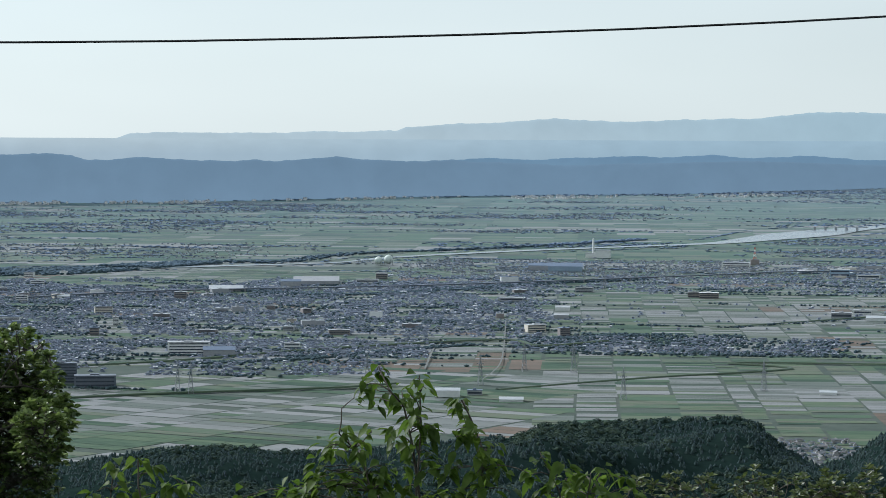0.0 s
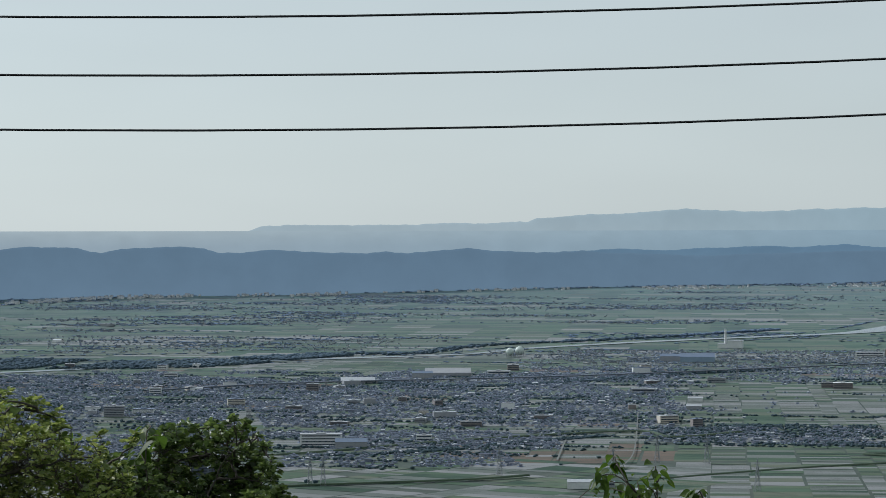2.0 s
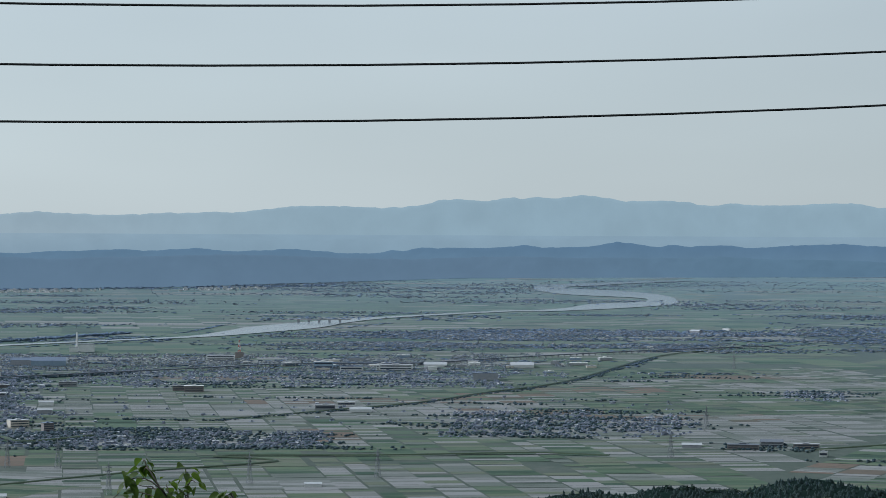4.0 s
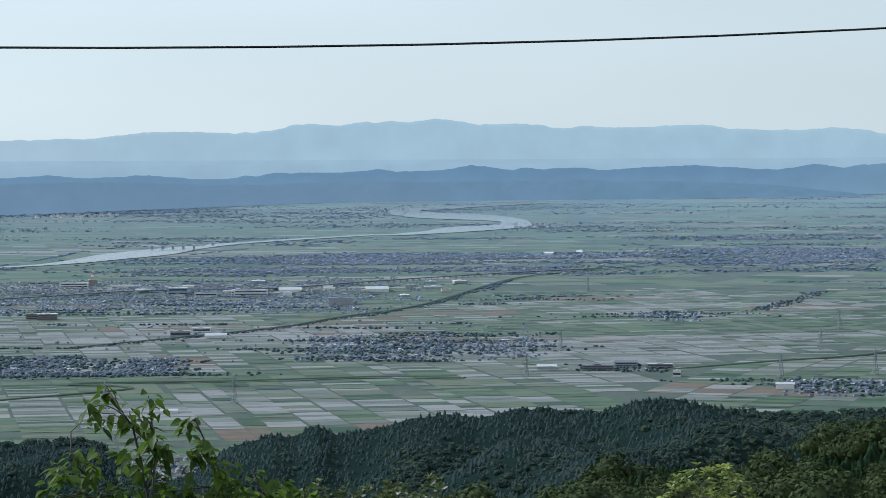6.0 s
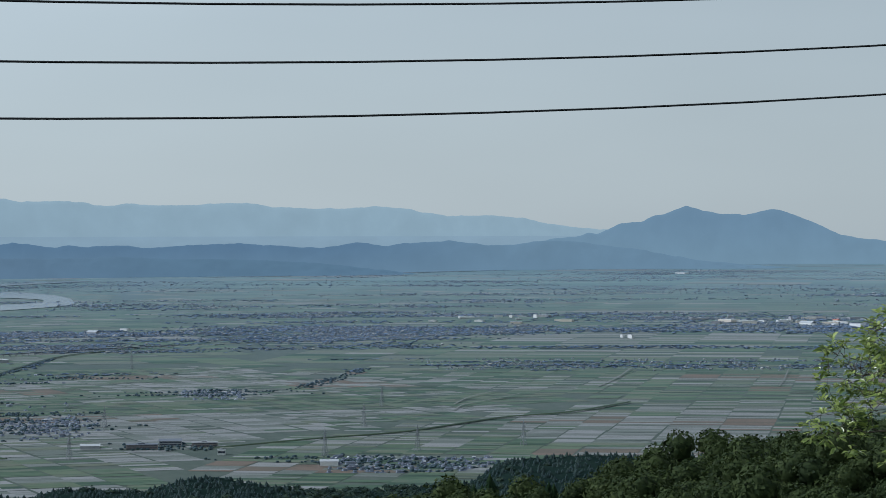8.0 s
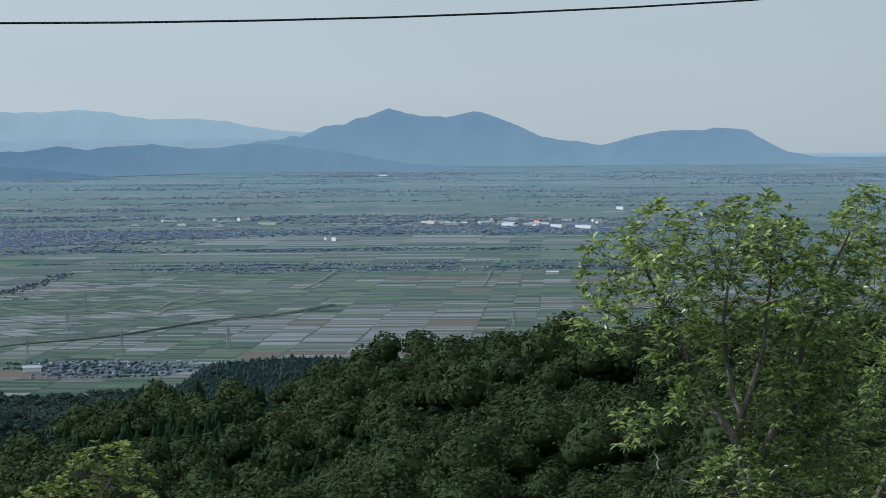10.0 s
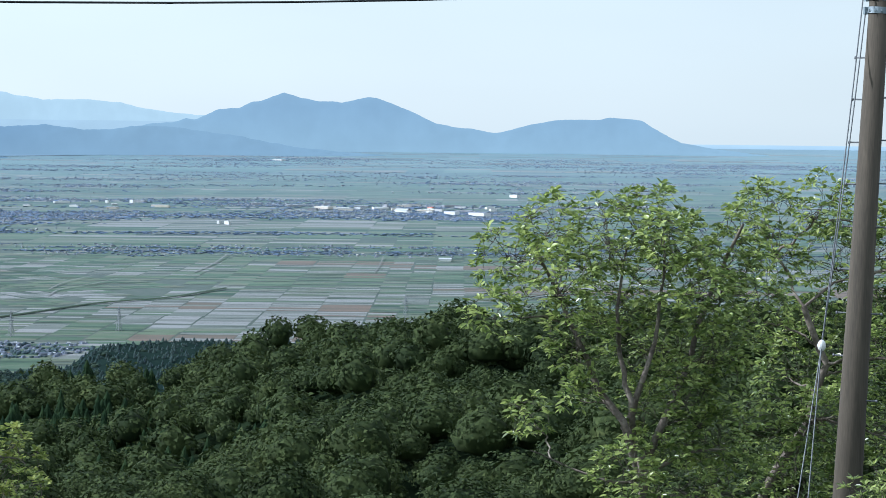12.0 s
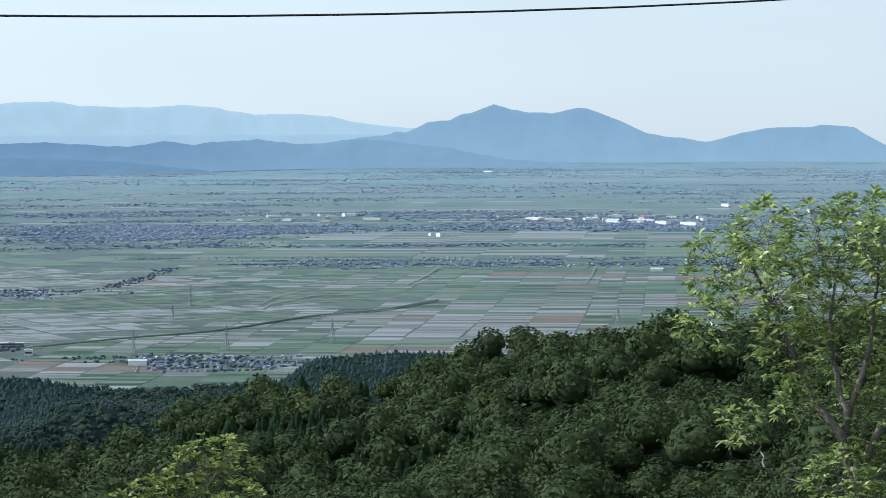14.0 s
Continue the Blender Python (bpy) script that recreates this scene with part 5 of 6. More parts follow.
for k in range(36):
    az = hall.uniform(-26, -11.5)
    building(az, hall.uniform(-4.1, -2.75), hall.uniform(20, 60), hall.uniform(8, 20), hall.choice(("white", "grey_wall", "cream_wall", "brown_wall")),
             hall.choice(("pale_roof", "grey_wall", "grey_wall", "blue_roof")), "mid-rise concrete block among the town's houses", name="town_block", depth=hall.uniform(14, 26), floors=hall.choice((0, 3, 4)), yaw=-radians(az) + hall.uniform(-0.4, 0.4))


# incinerator with its tall chimney
at, s = local(-11.85, -2.39)
plant = thing("waste_plant", "white works with a tall white chimney near the river", "works", "", at, 0.1, s)
part("wall", boxes((10, 70, -20, 20, 0, 30), (-30, 10, -15, 15, 0, 18)), M["white"], plant)
part("roof", boxes((8, 72, -22, 22, 30, 31.5), (-32, 8, -17, 17, 18, 19)), M["grey_wall"], plant)
bm = bmesh.new()
strut(bm, (0, 0, 18), (0, 0, 78), 5.0, 12, 3.6)
part("chimney", bm, M["white"], plant, "tall white chimney")

# two round gas holders
for x, y, r in ((-16.48, -2.58, 15), (-16.27, -2.57, 17)):
    at, s = local(x, y)
    holder = thing("gas_holder", "pale green spherical gas holder on steel legs", "gas holder", "gas holders", at, 0, s)
    bm = bmesh.new()
    bmesh.ops.create_uvsphere(bm, u_segments=20, v_segments=12, radius=r, matrix=Matrix.Translation((0, 0, r + 4)))
    part("tank", bm, M["dome"], holder)
    for i in range(8):
        a = i * math.pi / 4
        bm = bmesh.new()
        strut(bm, (r * 0.95 * math.cos(a), r * 0.95 * math.sin(a), -1), (r * 0.95 * math.cos(a), r * 0.95 * math.sin(a), r + 4), 0.7, 6)
        part("leg", bm, M["steel"], holder)

# red and white telephone mast
at, s = local(-8.39, -2.52)
mast = thing("radio_mast", "red and white lattice mast on a pale office block", "mast", "", at, 0.2, s)
part("wall", boxes((-16, 16, -10, 10, -1, 22)), M["brown_wall"], mast)
part("roof", boxes((-16.6, 16.6, -10.6, 10.6, 22, 23)), M["grey_wall"], mast)
for i in range(5):
    z0, z1 = 23 + i * 9, 32 + i * 9
    a, b = 5.5 - 0.8 * i, 5.5 - 0.8 * (i + 1)
    bm = bmesh.new()
    for sx in (-1, 1):
        for sy in (-1, 1):
            strut(bm, (sx * a, sy * a, z0), (sx * b, sy * b, z1), 0.7)
        strut(bm, (sx * a, -a, z0), (-sx * b, -b, z1), 0.45)
        strut(bm, (sx * a, a, z0), (-sx * b, b, z1), 0.45)
        strut(bm, (a, sx * a, z0), (b, -sx * b, z1), 0.45)
        strut(bm, (-a, sx * a, z0), (-b, -sx * b, z1), 0.45)
    part("lattice", bm, M["red" if i % 2 == 0 else "white"], mast)


# lattice power towers
def pylon(az, el, height=58, yaw=0.5):
    at, s = local(az, el)
    ob = thing("power_pylon", "grey steel lattice power pylon in the paddies", "pylon", "power pylons", at, yaw, s)
    k = height / 58
    b, t = 5.0 * k, 1.1 * k
    for sx in (-1, 1):
        for sy in (-1, 1):
            bm = bmesh.new()
            strut(bm, (sx * b, sy * b, -1), (sx * t, sy * t, 46 * k), 0.42)
            strut(bm, (sx * t, sy * t, 46 * k), (0, 0, height), 0.36)
            part("leg", bm, M["steel"], ob)
    bm = bmesh.new()
    for i in range(6):
        z0, z1 = 46 * k * i / 6, 46 * k * (i + 1) / 6
        a, c = b + (t - b) * i / 6, b + (t - b) * (i + 1) / 6
        for q in (-1, 1):
            strut(bm, (-a, q * a, z0), (c, q * c, z1), 0.22, 3)
            strut(bm, (a, q * a, z0), (-c, q * c, z1), 0.22, 3)
            strut(bm, (q * a, -a, z0), (q * c, c, z1), 0.22, 3)
            strut(bm, (q * a, a, z0), (q * c, -c, z1), 0.22, 3)
    part("bracing", bm, M["steel"], ob)
    for z, w in ((34, 8), (41, 7), (48, 6)):
        bm = bmesh.new()
        strut(bm, (-w * k, 0, z * k), (w * k, 0, z * k), 0.4)
        strut(bm, (-w * k, 0, z * k), (0, 0, (z + 2.6) * k), 0.28, 3)
        strut(bm, (w * k, 0, z * k), (0, 0, (z + 2.6) * k), 0.28, 3)
        part("cross_arm", bm, M["steel"], ob)


for az, el in ((1.66, -4.00), (6.37, -4.58), (8.37, -4.49), (10.66, -4.37), (0.90, -4.61), (-5.41, -5.08), (-20.80, -5.34), (-20.52, -5.34), (-14.27, -5.15), (-11.18, -5.44),
               (-8.17, -5.21), (-13.32, -4.84), (-12.26, -4.86), (2.25, -2.70), (7.61, -3.52), (16.83, -4.07), (7.22, -3.96), (-16.72, -5.11), (-11.60, -3.10)):
    pylon(az, el, 58, 0.5)

# ------------------------------------------------------------------ lines across the plain
DIKES = [
    ("embankment", [(-24.57, -4.80, 7), (-20.97, -4.65, 7), (-17.82, -4.41, 7), (-13.91, -4.20, 7), (-12.98, -4.33, 6), (-11.53, -4.22, 6)], "bank", 3, 5),
    ("embankment", [(-8.87, -3.85, 7), (-6.54, -3.66, 7), (-4.46, -3.47, 7), (-3.17, -3.27, 7), (-1.37, -3.01, 7), (0.59, -2.46, 8), (2.04, -2.30, 8)], "bank", 2.5, 4),
    ("embankment", [(3.97, -4.40, 5), (6.22, -4.22, 6), (8.15, -4.08, 6), (10.14, -3.80, 6), (11.65, -3.68, 6), (12.94, -3.47, 6)], "bank", 2.6, 4),
    ("embankment", [(-13.90, -5.25, 6), (-10.61, -4.97, 6), (-7.59, -4.75, 6), (-8.88, -4.64, 6), (-5.28, -4.63, 6), (-2.13, -4.57, 6), (-0.42, -4.62, 5)], "bank", 2.5, 4),
    ("embankment", [(-24.57, -5.49, 9), (-21.58, -5.37, 9), (-17.57, -5.26, 9), (-16.10, -5.18, 9)], "bank", 3, 4),
]
for name, pts, mat, up, slope in DIKES:
    strip_object(name, pts, 0, M[mat], "dark grassy embankment between the paddies", "embankment", raised=up, slope=slope)
ROADS = [
    [(-13.73, -3.78, 3), (-13.75, -4.15, 3), (-13.79, -4.52, 3), (-13.86, -4.76, 3), (-14.03, -4.95, 3), (-14.23, -5.10, 3)],
    [(-15.47, -4.83, 4), (-15.35, -4.55, 4), (-15.28, -4.43, 4)],
    [(12.28, -3.12, 6), (12.70, -2.93, 6), (12.98, -2.75, 6)],
    [(9.17, -3.63, 5), (9.41, -3.51, 5), (10.14, -3.39, 5), (10.63, -3.29, 4)],
    [(16.16, -3.10, 4), (16.28, -2.92, 4), (16.35, -2.76, 4)],
    [(9.17, -3.50, 5), (9.53, -3.35, 5), (10.10, -3.23, 5)],
    [(-28.63, -2.54, 9), (-27.49, -2.89, 8), (-27.01, -3.04, 7)],
]
for pts in ROADS:
    strip_object("road", pts, 3.0, M["road"], "pale straight farm road between paddies", "road")

# railway viaduct
C, nrm = ribbon([(-24.33, -3.34, 12), (-20.97, -3.19, 12), (-15.09, -3.05, 12), (-9.42, -2.80, 12), (-7.45, -2.70, 12), (-4.59, -2.67, 12), (-2.44, -2.53, 12), (0.63, -2.35, 12), (3.26, -2.23, 12)], 0)
mid = on_plain(C[:, 0], C[:, 1], 0)
viaduct = thing("railway_viaduct", "long grey concrete railway viaduct on many piers", "viaduct")
L, R = C[:, :2] + nrm * 6, C[:, :2] - nrm * 6
n = len(C)
V = np.concatenate([on_plain(p[:, 0], p[:, 1], h) for p, h in ((L, 7.5), (L, 11), (R, 11), (R, 7.5))])
F = [(c * n + i, ((c + 1) % 4) * n + i, ((c + 1) % 4) * n + i + 1, c * n + i + 1) for c in range(4) for i in range(n - 1)]
deck = new("deck", raw_mesh("deck", V, np.array(F), [M["slate_wall"]]))
deck.parent = viaduct
pier_me = raw_mesh("pier", [(x, y, z) for z in (-1, 8) for x, y in ((-2, -4), (2, -4), (2, 4), (-2, 4))],
                   [(0, 1, 5, 4), (1, 2, 6, 5), (2, 3, 7, 6), (3, 0, 4, 7)], [M["grey_wall"]])
seg = np.concatenate([[0], np.cumsum(np.hypot(*np.diff(C[:, :2], axis=0).T))])
for d in np.arange(0, seg[-1], 42):
    x, y = np.interp(d, seg, C[:, 0]), np.interp(d, seg, C[:, 1])
    p = new("pier", pier_me)
    s = REACH / (math.hypot(x, y) + REACH)
    p.matrix_world = Matrix.Translation(on_plain(x, y).tolist()) @ Matrix.Rotation(-0.2, 4, "Z") @ Matrix.Scale(s, 4)
    p.parent = viaduct

# road bridge over the river
a, b = valley(-7.34, -1.75), valley(-6.00, -1.76)
bridge = thing("road_bridge", "low road bridge on piers across the river", "bridge")
d2 = np.array(b) - np.array(a)
nn = np.array([-d2[1], d2[0]]) / np.linalg.norm(d2) * 7
V = np.concatenate([on_plain(np.array([p[0]]), np.array([p[1]]), h) for p in (np.array(a) - nn, np.array(a) + nn, np.array(b) + nn, np.array(b) - nn) for h in (16, 20)])
deck = new("deck", raw_mesh("deck", V, [(0, 2, 4, 6), (1, 7, 5, 3), (0, 1, 3, 2), (2, 3, 5, 4), (4, 5, 7, 6), (6, 7, 1, 0)], [M["grey_wall"]]))
deck.parent = bridge
for k in range(1, 6):
    q = np.array(a) + d2 * k / 6
    s = REACH / (math.hypot(*q) + REACH)
    p = part("pier", boxes((-6, 6, -7, 7, 0, 17)), M["grey_wall"], bridge)
    p.matrix_world = Matrix.Translation(on_plain(q[0], q[1]).tolist()) @ Matrix.Scale(s, 4)

# houses that stand nearest, each its own thing
house_wall = raw_mesh("wall", HOUSE_V[:10], HOUSE_F3[:10], [M["own_wall"]])
bm = gable(10, 8, 5.2, 8.0, 0.6)
house_roof = bpy.data.meshes.new("roof")
bm.to_mesh(house_roof)
bm.free()
house_roof.materials.append(M["own_roof"])
for i in range(OWN):
    s = REACH / (math.hypot(*HP[i]) + REACH)
    ob = thing("house", "two-storey house with a dark tiled gable roof", "house", "village houses")
    ob.matrix_world = Matrix.Translation(on_plain(*HP[i], -0.3).tolist()) @ Matrix.Rotation(yaw[i], 4, "Z") @ Matrix.Diagonal((*(size[i] * s), 1))
    for nm, me in (("wall", house_wall), ("roof", house_roof)):
        c = new(nm, me)
        c.parent = ob

# the nearest paddies, one by one
for i, c in enumerate(CELLS[:FRONT]):
    P = np.array([c[0], c[1], c[2], c[3]])
    h = (0.45, 0.6, 0.5)[c[4]]
    top, low = on_plain(P[:, 0], P[:, 1], h), on_plain(P[:, 0], P[:, 1], -0.5)
    ob = new("paddy", raw_mesh("paddy", np.concatenate([top, low]), [(0, 1, 2, 3), (0, 4, 5, 1), (1, 5, 6, 2), (2, 6, 7, 3), (3, 7, 4, 0)], [M[KINDS[c[4]]]]))
    ob.parent = ground


# ------------------------------------------------------------------ trees near the viewpoint
def tube(rows, path, r0, r1, sides):
    """Adds a tapering tube along a list of points to rows = (vertices, faces)."""
    V, F = rows
    o, n = len(V), len(path)
    for i, p in enumerate(path):
        t = (path[min(i + 1, n - 1)] - path[max(i - 1, 0)]).normalized()
        a = t.orthogonal().normalized()
        b = t.cross(a)
        r = r0 + (r1 - r0) * i / (n - 1)
        for k in range(sides):
            w = 2 * math.pi * k / sides
            V.append(tuple(p + a * (r * math.cos(w)) + b * (r * math.sin(w))))
    for i in range(n - 1):
        for k in range(sides):
            j = (k + 1) % sides
            F.append((o + i * sides + k, o + i * sides + j, o + (i + 1) * sides + j, o + (i + 1) * sides + k))


def bend(a, b, sag, rnd, steps=6):
    """A crooked way from a to b, bowed by sag."""
    out = []
    side = Vector((rnd.gauss(0, 1), rnd.gauss(0, 1), rnd.gauss(0, 0.5)))
    long = (b - a).length
    for i in range(steps + 1):
        t = i / steps
        p = a.lerp(b, t) + Vector((0, 0, -sag * 4 * t * (1 - t))) + side * (0.06 * long * math.sin(math.pi * t))
        if 0 < i < steps:
            p += Vector((rnd.gauss(0, 1), rnd.gauss(0, 1), rnd.gauss(0, 1))) * 0.02 * long
        out.append(p)
    return out


def leaf_rows(base, way, up, length, width, droop):
    """One leaf, folded along its midrib and drooping toward the tip."""
    side = way.cross(up).normalized()
    nrm = side.cross(way).normalized()
    mid = base + way * (length * 0.5) + nrm * (0.0) - Vector((0, 0, droop * length * 0.12))
    tip = base + way * length - Vector((0, 0, droop * length * 0.45))
    l = base + way * (length * 0.36) + side * width * 0.5 + nrm * width * 0.16
    r = base + way * (length * 0.36) - side * width * 0.5 + nrm * width * 0.16
    l2 = base + way * (length * 0.72) + side * width * 0.38 + nrm * width * 0.1 - Vector((0, 0, droop * length * 0.2))
    r2 = base + way * (length * 0.72) - side * width * 0.38 + nrm * width * 0.1 - Vector((0, 0, droop * length * 0.2))
    return [base, l, l2, tip, r2, r, mid]


LEAF_F = [(0, 1, 6), (1, 2, 6), (2, 3, 6), (3, 4, 6), (4, 5, 6), (5, 0, 6)]


def large_leaf(base, way, up, length, width, droop):
    """A rounded pointed leaf with a stalk, folded along the midrib and curling down: vertices; faces in LARGE_F."""
    side = way.cross(up).normalized()
    nrm = side.cross(way).normalized()
    out = []
    for t, w in ((0.0, 0.03), (0.16, 0.03), (0.26, 0.33), (0.42, 0.5), (0.6, 0.46), (0.78, 0.28), (0.92, 0.09), (1.0, 0.0)):
        mid = base + way * (length * t) - Vector((0, 0, droop * length * 0.5 * t * t))
        out += [mid + side * width * w + nrm * width * w * 0.3, mid, mid - side * width * w + nrm * width * w * 0.3]
    return out


LARGE_F = [f for k in range(7) for a in (0, 1) for f in ((3 * k + a, 3 * k + a + 1, 3 * k + a + 4), (3 * k + a, 3 * k + a + 4, 3 * k + a + 3))]


def whorl(V, F, p, out, count, length, width, rnd, droop=0.6):
    spin = rnd.uniform(0, 6.28)
    for k in range(count):
        a = spin + k * 6.28 / count + rnd.gauss(0, 0.35)
        way = (Vector((math.cos(a), math.sin(a), rnd.uniform(-0.25, 0.75))) + out * 0.5).normalized()
        L = length * rnd.uniform(0.6, 1.15)
        rows = leaf_rows(p + way * L * 0.08, way, Vector((rnd.gauss(0, 0.65), rnd.gauss(0, 0.65), 1)), L, width * L / length, droop * rnd.uniform(0.3, 1.3))
        o = len(V)
        V += [tuple(q) for q in rows]
        F += [(o + a_, o + b_, o + c_) for a_, b_, c_ in LEAF_F]


def tree(name, label, base, trunk, lumps, tips, leaf, length, width, per=6, seed=1, r0=0.12, inner=0.35, group="", droop=0.6, twig=0.010, forks=(), bark="bark"):
    """trunk: points from the base up; lumps: (centre, radius) of foliage; tips: twig ends for each square metre of lump."""
    rnd = random.Random(seed)
    ob = thing(name, label, "tree", group, base)
    inv = Vector(base)
    path = [Vector(base)] + trunk
    fine = []
    for i in range(len(path) - 1):
        for k in range(4):
            fine.append(path[i].lerp(path[i + 1], k / 4) + Vector((rnd.gauss(0, 0.01), rnd.gauss(0, 0.01), 0)))
    fine.append(path[-1])
    tv, tf = [], []
    tube((tv, tf), fine, r0, r0 * 0.55, 9)
    wv, wf, lv, lf = [], [], [], []
    limbs = []
    tops = fine[len(fine) // 2:]
    for pts, ra_, rb_ in forks:
        line = []
        for i in range(len(pts) - 1):
            for k in range(3):
                line.append(pts[i].lerp(pts[i + 1], k / 3) + Vector((rnd.gauss(0, 0.012), rnd.gauss(0, 0.012), rnd.gauss(0, 0.012))))
        line.append(pts[-1])
        tube((tv, tf), line, ra_, rb_, 8)
        tops = tops + line[1:]
    for c, r in lumps:
        # limbs start where the trunk already lies below them
        cand = [p for p in tops if p.z < c.z - 0.1] or tops[:1]
        start = min(cand, key=lambda p: (p - c).length + 0.5 * abs(rnd.gauss(0, 0.3)))
        for other in limbs[::-1]:
            q = other[int(len(other) * 0.55)]
            if (q - c).length < 0.75 * (start - c).length and q.z < c.z + 0.2:
                start = q
                break
        limb = bend(start, c + Vector((0, 0, -r * 0.2)), -0.05 * (c - start).length, rnd, 8)
        limbs.append(limb)
        tube((tv, tf), limb, r0 * (0.18 if forks else 0.30), r0 * 0.09, 6)
        n = max(3, int(tips * r * r))
        ends = []
        for k in range(n):
            d = Vector((rnd.gauss(0, 1), rnd.gauss(0, 1), rnd.gauss(0.15, 0.9))).normalized()
            p = c + d * r * (rnd.uniform(inner, 1.0) ** 0.6)
            root = limb[rnd.randint(len(limb) // 2, len(limb) - 1)]
            if ends and rnd.random() < 0.8:
                root = min(rnd.sample(ends, min(len(ends), 6)), key=lambda q: (q - p).length)
            way = bend(root, p, -0.05 * r, rnd, 4)
            tube((wv, wf), way, twig, twig * 0.4, 3)
            ends.append(way[3])
            whorl(lv, lf, p, d, per, length, width, rnd, droop)
            if rnd.random() < 0.6:
                whorl(lv, lf, way[3], d, max(2, per // 2), length * 0.9, width * 0.9, rnd, droop)
    for nm, vv, ff, mat in (("trunk", tv, tf, M[bark]), ("twig", wv, wf, M["twig"]), ("foliage", lv, lf, leaf)):
        me = raw_mesh(nm, np.array(vv) - np.array(inv), np.array(ff), [mat], None, nm != "foliage")
        c = new(nm, me)
        c.parent = ob
        if nm != "trunk":
            tagged(c, kind="stuff")
    return ob


def under(p):
    """The spot on the ground below a place."""
    r = math.hypot(p.x, p.y)
    return Vector((p.x, p.y, float(ground_height(math.degrees(math.atan2(p.x, p.y)), r)) - 0.1))


rj = random.Random(3)


def lump(eye, az, el, px, d, scale, deep=0.6):
    return spot(eye, az, el, d + rj.uniform(-deep, deep)), px / scale


K = 4700 / 34
t1 = [(20.01, -1.97, 60), (19.16, -2.65, 65), (21.23, -2.21, 75), (22.20, -1.78, 62), (22.81, -2.38, 65), (20.20, -3.31, 75), (18.80, -3.93, 50), (21.60, -3.36, 85), (23.18, -3.35, 75),
      (20.64, -4.46, 70), (22.10, -4.57, 85), (23.56, -4.80, 75), (19.61, -6.11, 45), (20.71, -5.68, 40), (22.66, -6.02, 85), (21.76, -7.36, 65), (23.69, -6.49, 65), (23.95, -7.57, 75), (22.85, -7.47, 75), (24.19, -1.96, 48), (23.87, -2.71, 58), (23.52, -3.56, 60), (23.71, -4.52, 62), (24.48, -3.31, 55), (23.01, -5.62, 55), (22.49, -2.24, 50)]
low = spot(LATE, 22.14, -8.23, 34)


def limb_line(d, radius, thin, *way):
    return [spot(LATE, a, e, d + 0.35 * math.sin(3.1 * k + d)) for k, (a, e) in enumerate(way)], radius, thin


forks = [limb_line(34, 0.058, 0.018, (22.01, -7.33), (21.59, -6.19), (21.01, -5.29), (20.70, -4.57), (20.20, -3.48), (19.74, -2.63)),
         limb_line(34, 0.048, 0.014, (21.81, -6.67), (21.80, -5.76), (21.57, -4.80), (21.48, -3.83), (21.67, -2.49)),
         limb_line(34, 0.055, 0.018, (22.10, -7.14), (22.59, -5.99), (23.00, -5.02), (23.23, -4.05), (23.70, -2.96), (24.16, -1.93)),
         limb_line(34, 0.05, 0.014, (21.69, -6.37), (22.10, -5.27), (22.39, -4.06), (22.49, -2.61)),
         limb_line(34, 0.022, 0.008, (22.06, -7.57), (21.27, -7.46), (20.36, -7.14), (19.65, -6.86)),
         limb_line(34, 0.035, 0.012, (22.18, -7.32), (22.90, -6.89), (23.86, -6.75))]
tree("walnut_tree", "leafy green tree with dark forked limbs on the bank", under(low), [low, spot(LATE, 22.11, -7.57, 34), spot(LATE, 22.01, -6.97, 34)],
     [lump(LATE, a, e, r * 1.08, 34, K, 0.9) for a, e, r in t1], 275, M["leaf"], 0.122, 0.048, 6, 5, 0.08, 0.45, twig=0.0045, forks=forks, bark="bark_brown")
t2 = [(24.61, -1.58, 65), (25.81, -1.45, 62), (26.65, -1.80, 55), (27.25, -2.22, 60), (24.87, -2.60, 65), (26.07, -2.65, 75), (24.64, -3.88, 62), (25.72, -3.92, 60), (27.03, -3.30, 70),
      (25.13, -5.02, 75), (26.57, -4.87, 75), (27.52, -4.62, 70), (24.78, -6.35, 75), (25.98, -6.21, 85), (27.30, -6.06, 85), (25.28, -7.42, 85), (26.72, -7.39, 85), (28.32, -2.56, 90), (28.35, -4.60, 90), (28.49, -6.51, 100)]
fork = spot(LATE, 25.97, -4.88, 36)
low = spot(LATE, 24.67, -7.68, 36)
tree("walnut_tree", "second leafy tree with pale limbs behind the utility pole", under(low), [low, spot(LATE, 25.62, -6.09, 36), fork, spot(LATE, 25.48, -3.68, 36)],
     [lump(LATE, a, e, r, 36, K, 0.9) for a, e, r in t2], 275, M["leaf"], 0.122, 0.048, 6, 8, 0.075, 0.45, twig=0.0045, bark="bark_brown")

# dark tree and maple on the other side
E15 = Vector((-0.57, -0.05, -0.01))
K = 4700 / 23.6
t3 = [(-22.53, -4.24, 22), (-21.82, -5.21, 24), (-23.08, -4.57, 42), (-23.87, -4.69, 45), (-24.47, -4.86, 50), (-22.35, -4.99, 45), (-22.83, -5.42, 60), (-24.17, -5.59, 70), (-23.38, -6.08, 80), (-25.14, -5.46, 60), (-22.29, -5.78, 45),
      (-24.35, -6.91, 100), (-22.89, -7.04, 95), (-25.50, -4.98, 34), (-25.81, -5.94, 70), (-24.72, -6.19, 70), (-23.56, -4.24, 20), (-24.17, -4.28, 24), (-21.31, -5.82, 30), (-21.92, -6.20, 60), (-23.99, -4.04, 13), (-23.28, -4.12, 14), (-22.82, -4.02, 12), (-22.16, -4.29, 15), (-21.75, -4.61, 16), (-21.55, -4.99, 17), (-21.29, -5.45, 15), (-24.35, -4.20, 14)]
